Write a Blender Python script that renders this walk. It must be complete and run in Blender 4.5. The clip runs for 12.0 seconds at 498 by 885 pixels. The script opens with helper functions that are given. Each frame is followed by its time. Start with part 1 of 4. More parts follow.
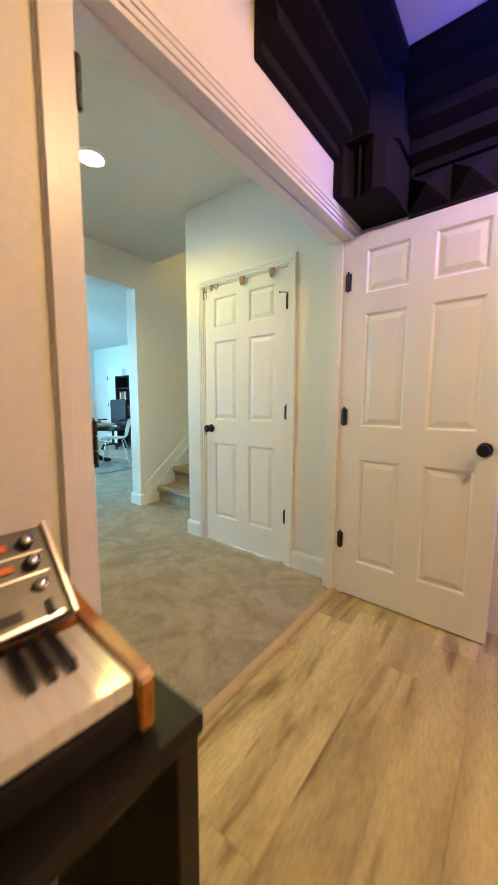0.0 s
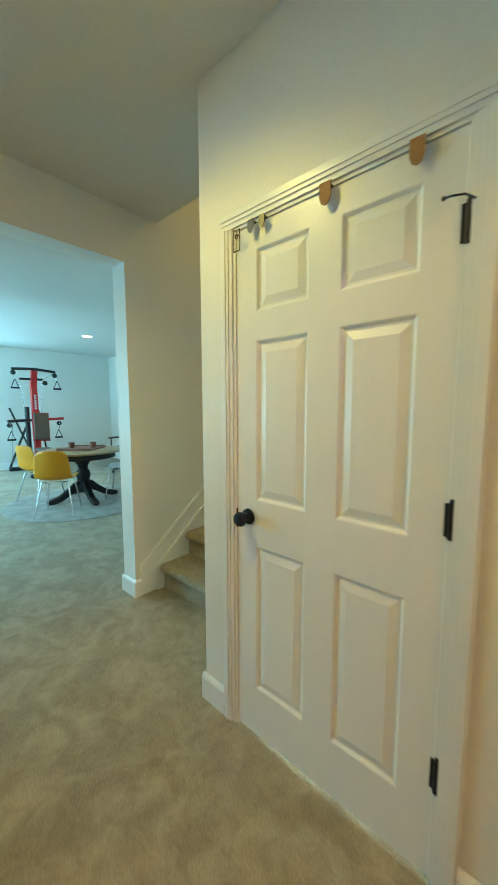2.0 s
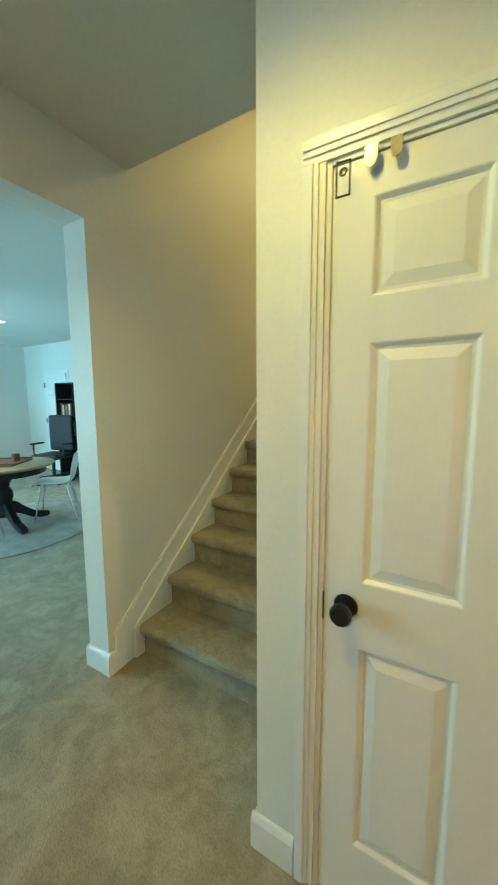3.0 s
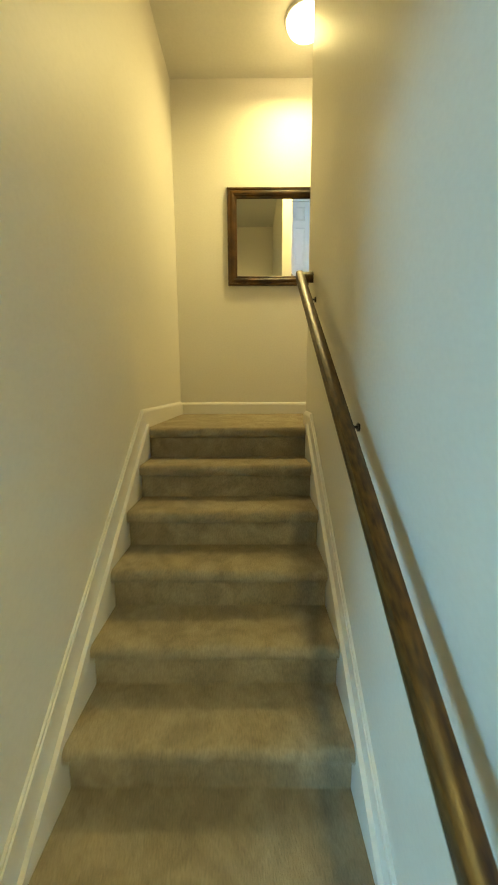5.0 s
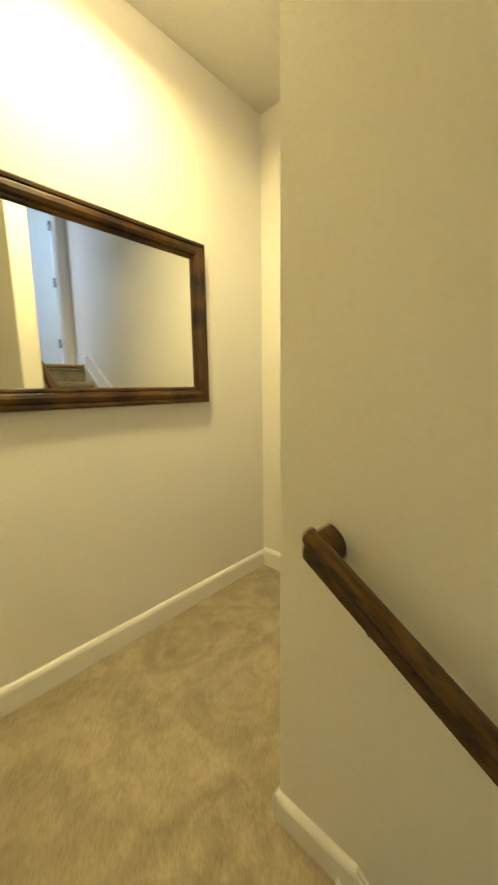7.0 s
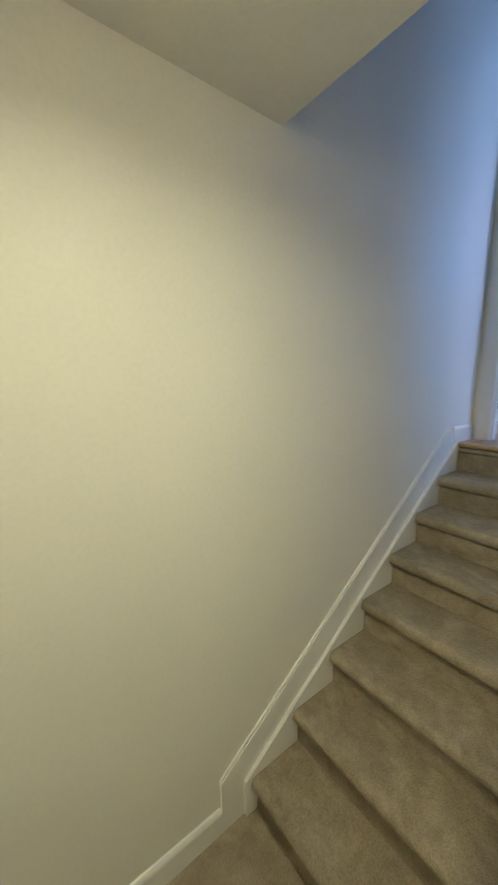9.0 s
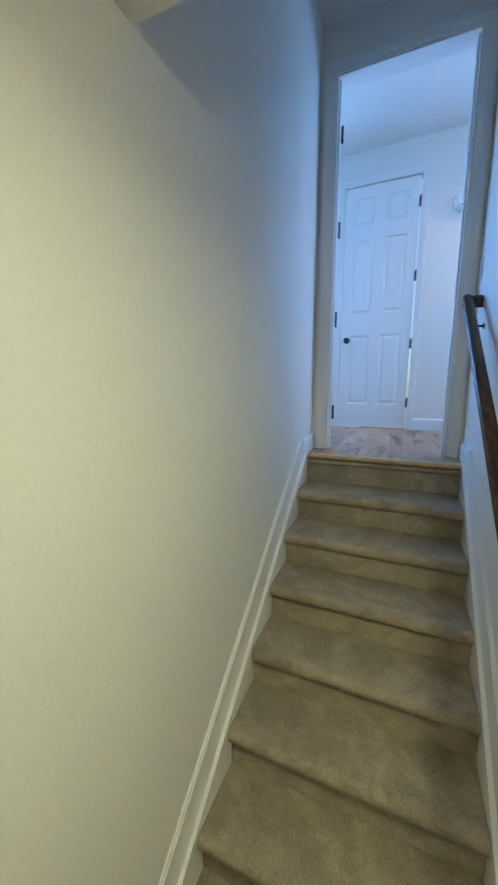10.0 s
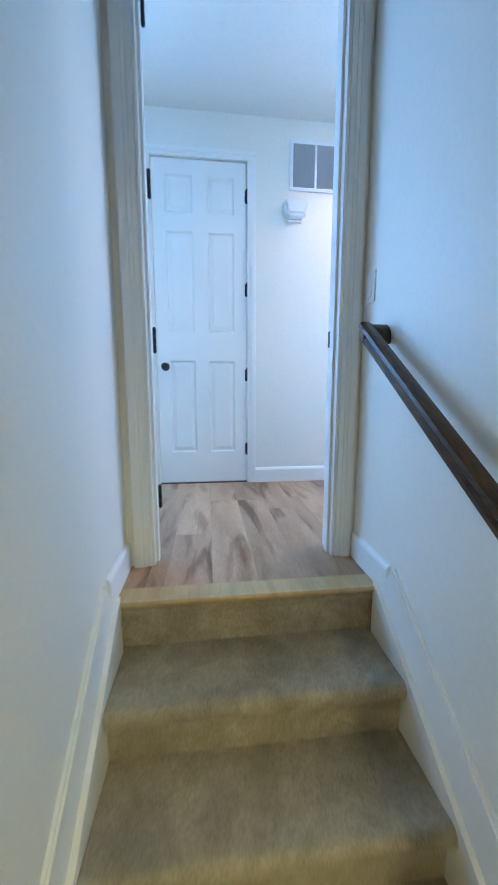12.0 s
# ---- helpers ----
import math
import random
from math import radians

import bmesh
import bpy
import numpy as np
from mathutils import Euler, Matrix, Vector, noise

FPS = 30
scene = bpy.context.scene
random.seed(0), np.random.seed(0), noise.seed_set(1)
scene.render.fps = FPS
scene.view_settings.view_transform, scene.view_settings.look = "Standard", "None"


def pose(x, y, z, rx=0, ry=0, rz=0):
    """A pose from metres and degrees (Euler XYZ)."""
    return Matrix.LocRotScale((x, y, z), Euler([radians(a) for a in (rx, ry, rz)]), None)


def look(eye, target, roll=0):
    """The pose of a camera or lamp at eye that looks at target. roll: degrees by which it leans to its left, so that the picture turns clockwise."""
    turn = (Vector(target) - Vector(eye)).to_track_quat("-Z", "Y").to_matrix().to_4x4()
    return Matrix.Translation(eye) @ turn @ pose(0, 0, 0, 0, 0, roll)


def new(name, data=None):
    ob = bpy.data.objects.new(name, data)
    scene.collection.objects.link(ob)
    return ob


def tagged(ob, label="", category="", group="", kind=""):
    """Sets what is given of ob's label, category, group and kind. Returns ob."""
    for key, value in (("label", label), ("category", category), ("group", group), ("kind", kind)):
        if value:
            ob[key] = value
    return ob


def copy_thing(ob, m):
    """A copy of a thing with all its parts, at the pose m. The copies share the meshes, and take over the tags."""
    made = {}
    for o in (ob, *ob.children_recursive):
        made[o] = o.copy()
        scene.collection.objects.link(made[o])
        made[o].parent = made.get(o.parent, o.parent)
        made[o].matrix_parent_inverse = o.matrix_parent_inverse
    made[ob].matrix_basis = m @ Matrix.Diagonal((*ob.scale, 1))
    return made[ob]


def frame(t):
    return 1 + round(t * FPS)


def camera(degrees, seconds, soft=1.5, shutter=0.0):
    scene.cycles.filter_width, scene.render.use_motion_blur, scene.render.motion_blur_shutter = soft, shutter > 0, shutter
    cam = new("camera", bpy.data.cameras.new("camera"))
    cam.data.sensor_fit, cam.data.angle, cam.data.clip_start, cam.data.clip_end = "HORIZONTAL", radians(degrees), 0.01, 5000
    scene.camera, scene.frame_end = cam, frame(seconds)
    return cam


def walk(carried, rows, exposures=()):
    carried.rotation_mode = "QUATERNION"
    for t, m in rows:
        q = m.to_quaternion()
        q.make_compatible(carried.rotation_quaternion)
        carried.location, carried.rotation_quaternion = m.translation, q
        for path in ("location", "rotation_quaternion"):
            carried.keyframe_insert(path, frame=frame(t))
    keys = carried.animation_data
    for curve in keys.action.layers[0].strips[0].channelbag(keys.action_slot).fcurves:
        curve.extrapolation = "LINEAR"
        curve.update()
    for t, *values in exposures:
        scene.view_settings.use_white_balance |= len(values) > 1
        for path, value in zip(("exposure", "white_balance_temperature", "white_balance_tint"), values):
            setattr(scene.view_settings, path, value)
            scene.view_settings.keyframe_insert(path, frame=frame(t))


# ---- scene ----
cam = camera(71.0, 12.0, 1.5, 0.4)
PATH = [
    (0, (2.243, -2.04, 1.147), (1.023, -0.471, 0.921), 0.2),
    (0.5, (2.03, -1.691, 1.198), (0.734, -0.185, 0.974), 0.0),
    (1, (1.792, -1.387, 1.227), (0.425, 0.056, 1.005), -0.1),
    (1.5, (1.508, -1.157, 1.288), (0.118, 0.266, 1.078), -0.1),
    (2, (1.181, -0.999, 1.378), (-0.156, 0.474, 1.172), -0.1),
    (2.5, (0.829, -0.918, 1.43), (-0.372, 0.667, 1.215), -0.2),
    (2.7, (0.682, -0.907, 1.457), (-0.443, 0.732, 1.233), -0.2),
    (4.4, (-0.157, -0.461, 1.585), (-0.485, 1.488, 1.276), 0.1),
    (4.5, (-0.205, -0.415, 1.605), (-0.471, 1.543, 1.298), 0.2),
    (5, (-0.379, -0.089, 1.77), (-0.388, 1.887, 1.459), -0.3),
    (5.5, (-0.498, 0.339, 1.976), (-0.228, 2.298, 1.677), -0.8),
    (6, (-0.586, 0.827, 2.236), (0.031, 2.706, 1.939), -1.0),
    (6.5, (-0.655, 1.323, 2.493), (0.383, 3.008, 2.203), -0.8),
    (7, (-0.669, 1.785, 2.764), (0.784, 3.124, 2.452), -0.8),
    (7.2, (-0.648, 1.958, 2.846), (0.955, 3.116, 2.548), -0.5),
    (8.8, (-0.046, 3.124, 3.441), (1.665, 2.152, 3.086), -0.2),
    (9, (0.062, 3.142, 3.477), (1.639, 1.965, 3.12), -0.3),
    (9.5, (0.332, 3.119, 3.535), (1.497, 1.531, 3.186), -0.4),
    (10, (0.493, 2.974, 3.545), (1.281, 1.169, 3.204), -0.3),
    (10.5, (0.641, 2.735, 3.603), (1.067, 0.81, 3.27), -0.4),
    (11, (0.718, 2.45, 3.67), (0.866, 0.481, 3.357), -0.1),
    (11.5, (0.77, 2.151, 3.712), (0.71, 0.174, 3.417), 0.0),
    (12, (0.762, 1.789, 3.775), (0.532, -0.178, 3.497), -0.0),
]
EXPOSURES = [(0, 0.12, 7500, 5), (0.9, -0.04, 8000, 3), (2.0, -0.36, 8500, -3), (2.7, -0.36, 8600, -4), (4.5, -0.2, 8900, 0), (5.6, 0.12, 8600, 6), (6.5, 0.22, 7800, 8), (7.2, 0.1, 7400, 8), (8.9, -0.56, 5400, 13), (10.0, -0.47, 5050, 6), (11.0, -0.2, 5200, 1), (12, -0.06, 5600, 1)]
walk(cam, [(t, look(eye, target, roll)) for t, eye, target, roll in PATH], EXPOSURES)

# ---- world, lights, exposure ----
world = bpy.data.worlds.new("sky")
scene.world = world
world.use_nodes = True
wn = world.node_tree.nodes
sky = wn.new("ShaderNodeTexSky")
sky.sky_type = "NISHITA"
sky.sun_disc = False
sky.sun_elevation, sky.sun_rotation = radians(35), radians(200)
world.node_tree.links.new(sky.outputs[0], wn["Background"].inputs[0])
wn["Background"].inputs[1].default_value = 0.12


def area_lamp(name, watts, color, eye, target, sx, sy, spread=180):
    d = bpy.data.lights.new(name, "AREA")
    d.energy, d.color, d.shape, d.size, d.size_y, d.spread = watts, color, "RECTANGLE", sx, sy, radians(spread)
    ob = new(name, d)
    ob.matrix_world = look(eye, target)
    return ob


def bulb(name, watts, color, at, radius=0.06):
    d = bpy.data.lights.new(name, "POINT")
    d.energy, d.color, d.shadow_soft_size = watts, color, radius
    ob = new(name, d)
    ob.location = at
    return ob


def spot_lamp(name, watts, color, at, radius, angle=150, blend=0.6):
    d = bpy.data.lights.new(name, "SPOT")
    d.energy, d.color, d.shadow_soft_size, d.spot_size, d.spot_blend = watts, color, radius, radians(angle), blend
    ob = new(name, d)
    ob.location = at
    return ob


def disc_lamp(name, watts, color, at, size, spread=180):
    d = bpy.data.lights.new(name, "AREA")
    d.energy, d.color, d.shape, d.size, d.spread = watts, color, "DISK", size, radians(spread)
    ob = new(name, d)
    ob.location = at
    return ob


DAY = (0.18, 0.55, 1.0)
DAYUP = (0.28, 0.525, 1.0)
# daylight in the window openings
# The south window is unseen, added to throw daylight into the big room.
area_lamp("daylight_south_window", 335, DAY, (-5.6, -2.92, 1.5), (-5.4, 0, 1.2), 2.6, 1.3)
area_lamp("daylight_west_window", 115, DAY, (-7.90, 0.065, 1.58), (-3, 0.5, 0.8), 1.6, 1.2)
# Upper windows are unseen, placed so daylight rakes through the stair doorway.
area_lamp("daylight_upper_east", 62, DAYUP, (2.1, -1.10, 4.72), (1.6, 0.5, 3.9), 1.2, 1.45)
area_lamp("daylight_upper_west", 66, DAYUP, (-1.3, -1.10, 4.72), (-0.7, 0.5, 3.9), 1.2, 1.45)
# lamps of the place
disc_lamp("landing_lamp", 23, (1.0, 0.88, 0.45), (0.03, 2.82, 4.255), 0.28, 168)
spot_lamp("hall_downlight", 58, (1.0, 0.90, 0.33), (0.01, -0.783, 2.64), 0.07)
spot_lamp("far_room_downlight", 45, (1.0, 0.90, 0.75), (-5.43, 1.87, 2.64), 0.07)
# Stand-in for the unseen warm studio source, placed to light the door and wall.
spot_lamp("studio_warm_stand_in", 118, (1.0, 0.62, 0.34), (3.1, -1.0, 2.63), 0.08, 176, 0.15)
spot_lamp("upper_downlight", 58, (1.0, 0.62, 0.42), (-0.75, -0.45, 5.76), 0.07)
area_lamp("studio_blue_strip", 4, (0.01, 0.06, 1.0), (2.95, -0.60, 2.38), (2.35, -0.62, 2.667), 0.5, 0.04, 95)
area_lamp("studio_blue_edge", 9, (0.003, 0.04, 1.0), (2.85, -0.42, 2.46), (2.4, -0.12, 2.45), 0.3, 0.04, 100)
area_lamp("closet_lamp", 14, (0.45, 0.8, 1.0), (0.6, 0.45, 0.14), (0.6, 0.0, 0.0), 0.7, 0.1)
area_lamp("studio_blue_corner", 9, (0.01, 0.07, 1.0), (2.72, -0.06, 1.0), (2.2, 0.0, 1.0), 0.03, 1.7)


# ---- materials ----


def mat(name, base, rough=0.6, var=0.06, big=1.5, fine=60.0, bump=0.1, dist=0.002, metal=0.0, second=None, spec=0.5, stretch=None, per_object=0.0, knots=False, warp=0.0, grit=0.5):
    m = bpy.data.materials.new(name)
    m.use_nodes = True
    nt = m.node_tree
    n, l = nt.nodes, nt.links
    b = n["Principled BSDF"]
    b.inputs["Roughness"].default_value = rough
    b.inputs["Metallic"].default_value = metal
    b.inputs["Specular IOR Level"].default_value = spec
    co = n.new("ShaderNodeTexCoord")
    src = co.outputs["Object"]
    if stretch:
        mp = n.new("ShaderNodeMapping")
        mp.inputs["Scale"].default_value = stretch
        l.new(src, mp.inputs[0])
        src = mp.outputs[0]
    info = None
    if per_object:
        info = n.new("ShaderNodeObjectInfo")
        ad = n.new("ShaderNodeVectorMath")
        ad.operation = "MULTIPLY_ADD"
        ad.inputs[1].default_value = (37, 51, 23)
        l.new(info.outputs["Random"], ad.inputs[0])
        l.new(src, ad.inputs[2])
        src = ad.outputs[0]
    big_n, fine_n = n.new("ShaderNodeTexNoise"), n.new("ShaderNodeTexNoise")
    big_n.inputs["Scale"].default_value, big_n.inputs["Detail"].default_value = big, 6
    big_n.inputs["Distortion"].default_value = warp
    big_n.inputs["Roughness"].default_value = grit
    fine_n.inputs["Scale"].default_value, fine_n.inputs["Detail"].default_value = fine, 3
    l.new(src, big_n.inputs["Vector"])
    l.new(src, fine_n.inputs["Vector"])
    ramp = n.new("ShaderNodeValToRGB")
    s = second or tuple(c * (1 - 2 * var) for c in base)
    ramp.color_ramp.elements[0].position, ramp.color_ramp.elements[1].position = 0.33, 0.67
    ramp.color_ramp.elements[0].color = (*s, 1)
    ramp.color_ramp.elements[1].color = (*base, 1)
    l.new(big_n.outputs["Fac"], ramp.inputs[0])
    mx = n.new("ShaderNodeMix")
    mx.data_type, mx.blend_type = "RGBA", "MULTIPLY"
    mx.inputs[0].default_value = min(1.0, var * 4)
    l.new(ramp.outputs[0], mx.inputs[6])
    fr = n.new("ShaderNodeValToRGB")
    fr.color_ramp.elements[0].position, fr.color_ramp.elements[1].position = 0.3, 0.6
    fr.color_ramp.elements[0].color = (0.55, 0.55, 0.55, 1)
    l.new(fine_n.outputs["Fac"], fr.inputs[0])
    l.new(fr.outputs[0], mx.inputs[7])
    out = mx.outputs[2]
    if knots:
        kn, kr, km = n.new("ShaderNodeTexNoise"), n.new("ShaderNodeValToRGB"), n.new("ShaderNodeMix")
        kn.inputs["Scale"].default_value, kn.inputs["Detail"].default_value, kn.inputs["Distortion"].default_value = 1.7, 5, 0.6
        kr.color_ramp.elements[0].position, kr.color_ramp.elements[1].position = 0.54, 0.67
        kr.color_ramp.elements[0].color, kr.color_ramp.elements[1].color = (1, 1, 1, 1), (0.40, 0.29, 0.20, 1)
        km.data_type, km.blend_type = "RGBA", "MULTIPLY"
        km.inputs[0].default_value = 1.0
        l.new(src, kn.inputs["Vector"])
        l.new(kn.outputs["Fac"], kr.inputs[0])
        l.new(out, km.inputs[6])
        l.new(kr.outputs[0], km.inputs[7])
        out = km.outputs[2]
    if per_object:
        hs = n.new("ShaderNodeHueSaturation")
        mr = n.new("ShaderNodeMapRange")
        mr.inputs["To Min"].default_value, mr.inputs["To Max"].default_value = 1 - per_object, 1 + per_object
        l.new(info.outputs["Random"], mr.inputs["Value"])
        l.new(mr.outputs[0], hs.inputs["Value"])
        l.new(out, hs.inputs["Color"])
        out = hs.outputs[0]
    l.new(out, b.inputs["Base Color"])
    if bump:
        bp = n.new("ShaderNodeBump")
        bp.inputs["Strength"].default_value, bp.inputs["Distance"].default_value = bump, dist
        l.new(fine_n.outputs["Fac"], bp.inputs["Height"])
        l.new(bp.outputs[0], b.inputs["Normal"])
    return m


def glow(name, color, strength):
    m = bpy.data.materials.new(name)
    m.use_nodes = True
    b = m.node_tree.nodes["Principled BSDF"]
    b.inputs["Base Color"].default_value = (0.9, 0.9, 0.9, 1)
    b.inputs["Emission Color"].default_value = (*color, 1)
    b.inputs["Emission Strength"].default_value = strength
    return m


M_WALL = mat("wall_paint", (0.82, 0.79, 0.72), 0.5, 0.02, 0.8, 70, 0.35, 0.0025)
M_CEIL = mat("ceiling_paint", (0.76, 0.74, 0.69), 0.8, 0.02, 0.8, 55, 0.3, 0.003)
M_TRIM = mat("trim_paint", (0.83, 0.81, 0.77), 0.33, 0.012, 2, 30, 0.05, 0.001)
M_DOOR = mat("door_paint", (0.84, 0.82, 0.78), 0.35, 0.012, 2, 45, 0.07, 0.001, stretch=(4, 4, 1))
def pile_carpet(name, light, dark):
    """Cut pile: broad brushed shading, soft tufts and a fine fibre grain, shifted from piece to piece."""
    m = bpy.data.materials.new(name)
    m.use_nodes = True
    n, l = m.node_tree.nodes, m.node_tree.links
    b = n["Principled BSDF"]
    b.inputs["Roughness"].default_value, b.inputs["Specular IOR Level"].default_value = 1.0, 0.05
    b.inputs["Sheen Weight"].default_value, b.inputs["Sheen Roughness"].default_value = 0.12, 0.5
    info, co, ad = n.new("ShaderNodeObjectInfo"), n.new("ShaderNodeTexCoord"), n.new("ShaderNodeVectorMath")
    ad.operation = "MULTIPLY_ADD"
    ad.inputs[1].default_value = (37, 51, 23)
    l.new(info.outputs["Random"], ad.inputs[0])
    l.new(co.outputs["Object"], ad.inputs[2])
    tone = None
    for scale, detail, grit, warp, lo, hi, depth in ((3.2, 4, 0.55, 1.6, 0.36, 0.64, 1.0), (14.0, 4, 0.6, 0.8, 0.30, 0.62, 0.17), (150.0, 2, 0.5, 0.0, 0.3, 0.65, 0.24)):
        nz, rp = n.new("ShaderNodeTexNoise"), n.new("ShaderNodeMapRange")
        nz.inputs["Scale"].default_value, nz.inputs["Detail"].default_value = scale, detail
        nz.inputs["Roughness"].default_value, nz.inputs["Distortion"].default_value = grit, warp
        l.new(ad.outputs[0], nz.inputs["Vector"])
        rp.interpolation_type = "SMOOTHSTEP"
        rp.inputs["From Min"].default_value, rp.inputs["From Max"].default_value = lo, hi
        rp.inputs["To Min"].default_value = 1 - depth
        l.new(nz.outputs["Fac"], rp.inputs["Value"])
        if tone is None:
            mx = n.new("ShaderNodeMix")
            mx.data_type = "RGBA"
            mx.inputs[6].default_value, mx.inputs[7].default_value = (*dark, 1), (*light, 1)
            l.new(rp.outputs[0], mx.inputs[0])
        else:
            mx = n.new("ShaderNodeMix")
            mx.data_type, mx.blend_type = "RGBA", "MULTIPLY"
            mx.inputs[0].default_value = 1.0
            l.new(tone, mx.inputs[6])
            l.new(rp.outputs[0], mx.inputs[7])
        tone = mx.outputs[2]
    l.new(tone, b.inputs["Base Color"])
    bp = n.new("ShaderNodeBump")
    bp.inputs["Strength"].default_value, bp.inputs["Distance"].default_value = 0.6, 0.005
    l.new(nz.outputs["Fac"], bp.inputs["Height"])
    l.new(bp.outputs[0], b.inputs["Normal"])
    return m


M_CARPET = pile_carpet("carpet", (0.455, 0.38, 0.27), (0.355, 0.293, 0.205))
M_RUG = mat("rug", (0.50, 0.48, 0.43), 1.0, 0.14, 6, 160, 1.0, 0.006, second=(0.36, 0.34, 0.30), spec=0.1)
M_OAK = mat("oak_plank", (0.68, 0.55, 0.26), 0.36, 0.13, 2.0, 30, 0.12, 0.0015, second=(0.44, 0.335, 0.15), stretch=(5, 0.8, 5), per_object=0.17, knots=True)
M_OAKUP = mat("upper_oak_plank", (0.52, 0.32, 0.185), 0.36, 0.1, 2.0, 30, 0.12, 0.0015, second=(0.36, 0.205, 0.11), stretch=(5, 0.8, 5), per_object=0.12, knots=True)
M_OAKTRIM = mat("oak_trim", (0.58, 0.40, 0.19), 0.4, 0.08, 3, 40, 0.1, 0.001, second=(0.46, 0.31, 0.14), stretch=(8, 1, 8))
M_RAIL = mat("stained_rail", (0.115, 0.060, 0.015), 0.34, 0.12, 6, 60, 0.12, 0.001, second=(0.026, 0.011, 0.005), stretch=(14, 0.8, 6.0), spec=0.35)
M_FRAME = mat("mirror_frame_wood", (0.11, 0.052, 0.016), 0.32, 0.1, 9, 70, 0.15, 0.001, second=(0.018, 0.009, 0.005), spec=0.35)
M_BLACK = mat("black_metal", (0.018, 0.017, 0.017), 0.4, 0.1, 20, 120, 0.08, 0.0008, metal=0.4)
M_RUBBER = mat("black_plastic", (0.02, 0.02, 0.022), 0.55, 0.08, 10, 90, 0.15, 0.001)
M_CHROME = mat("chrome", (0.75, 0.75, 0.77), 0.14, 0.02, 10, 60, 0.02, 0.0005, metal=1.0)
M_YELLOW = mat("yellow_shell", (0.86, 0.31, 0.01), 0.42, 0.04, 4, 90, 0.1, 0.001)
M_WHITEP = mat("white_plastic", (0.80, 0.80, 0.78), 0.4, 0.02, 4, 70, 0.04, 0.0006)
M_RED = mat("red_steel", (0.62, 0.02, 0.02), 0.32, 0.05, 6, 80, 0.05, 0.0006)
M_SEAT = mat("brown_vinyl", (0.10, 0.065, 0.045), 0.5, 0.08, 8, 120, 0.25, 0.0012)
M_TABLE = mat("table_oak", (0.46, 0.29, 0.14), 0.35, 0.08, 3, 50, 0.1, 0.001, second=(0.36, 0.21, 0.09), stretch=(1, 7, 7))
M_DARKW = mat("dark_painted_wood", (0.018, 0.016, 0.017), 0.5, 0.1, 6, 60, 0.1, 0.001, spec=0.3)
M_REDW = mat("red_brown_wood", (0.26, 0.07, 0.03), 0.4, 0.1, 8, 60, 0.1, 0.001)
M_FOAM = mat("acoustic_foam", (0.016, 0.012, 0.013), 0.95, 0.1, 8, 300, 0.9, 0.004, spec=0.15)
M_KEYW = mat("white_key", (0.82, 0.80, 0.76), 0.16, 0.01, 5, 60, 0.0)
M_KEYB = mat("black_key", (0.016, 0.014, 0.014), 0.3, 0.05, 9, 60, 0.03, 0.0005)
M_CHEEK = mat("orange_wood", (0.50, 0.20, 0.04), 0.35, 0.1, 6, 70, 0.1, 0.001, second=(0.36, 0.13, 0.025), stretch=(1, 6, 6))
M_PANEL = mat("grey_synth_panel", (0.10, 0.097, 0.088), 0.38, 0.06, 9, 120, 0.08, 0.0006, metal=0.3)
M_ALU = mat("brushed_aluminium", (0.62, 0.59, 0.54), 0.32, 0.06, 6, 90, 0.06, 0.0005, metal=0.8, stretch=(12, 1, 1))
M_ORANGE = mat("orange_button", (0.85, 0.16, 0.03), 0.4, 0.03, 9, 60, 0.02, 0.0005)
M_DESK = mat("black_desk", (0.012, 0.009, 0.007), 0.42, 0.12, 6, 80, 0.1, 0.001, spec=0.25)
M_BRONZE = mat("brown_felt", (0.40, 0.20, 0.07), 0.7, 0.1, 20, 140, 0.3, 0.001)
M_TAN = mat("tan_leather", (0.50, 0.42, 0.22), 0.6, 0.08, 20, 140, 0.2, 0.001)
M_BRASS = mat("antique_wire", (0.10, 0.085, 0.06), 0.4, 0.1, 20, 100, 0.05, 0.0005, metal=0.8)
M_VENT = mat("vent_enamel", (0.80, 0.80, 0.80), 0.45, 0.02, 6, 60, 0.03, 0.0006)
M_SLAT = mat("grille_slat", (0.42, 0.42, 0.44), 0.5, 0.03, 6, 60, 0.03, 0.0006)
M_DARK = mat("dark_cavity", (0.03, 0.03, 0.03), 0.9, 0.05, 5, 60, 0.0)
M_CREAM = mat("cream_cabinet", (0.76, 0.71, 0.62), 0.45, 0.05, 4, 70, 0.12, 0.001)
M_LAMP = glow("lamp_dome", (1.0, 0.80, 0.46), 14.0)
M_DOWN = glow("downlight_lens", (1.0, 0.90, 0.70), 22.0)
M_OUT = glow("bright_outdoors", (0.80, 0.95, 1.0), 2.6)
M_GREY = mat("outdoor_grey", (0.35, 0.38, 0.40), 0.9, 0.1, 0.4, 8, 0.0)
M_MIRROR = bpy.data.materials.new("mirror_glass")
M_MIRROR.use_nodes = True
_b = M_MIRROR.node_tree.nodes["Principled BSDF"]
_b.inputs["Base Color"].default_value, _b.inputs["Metallic"].default_value, _b.inputs["Roughness"].default_value = (0.86, 0.88, 0.86, 1), 1.0, 0.015
M_GLASS = bpy.data.materials.new("window_glass")
M_GLASS.use_nodes = True
_b = M_GLASS.node_tree.nodes["Principled BSDF"]
_b.inputs["Transmission Weight"].default_value, _b.inputs["Roughness"].default_value, _b.inputs["IOR"].default_value = 1.0, 0.0, 1.1

# ---- mesh helpers ----


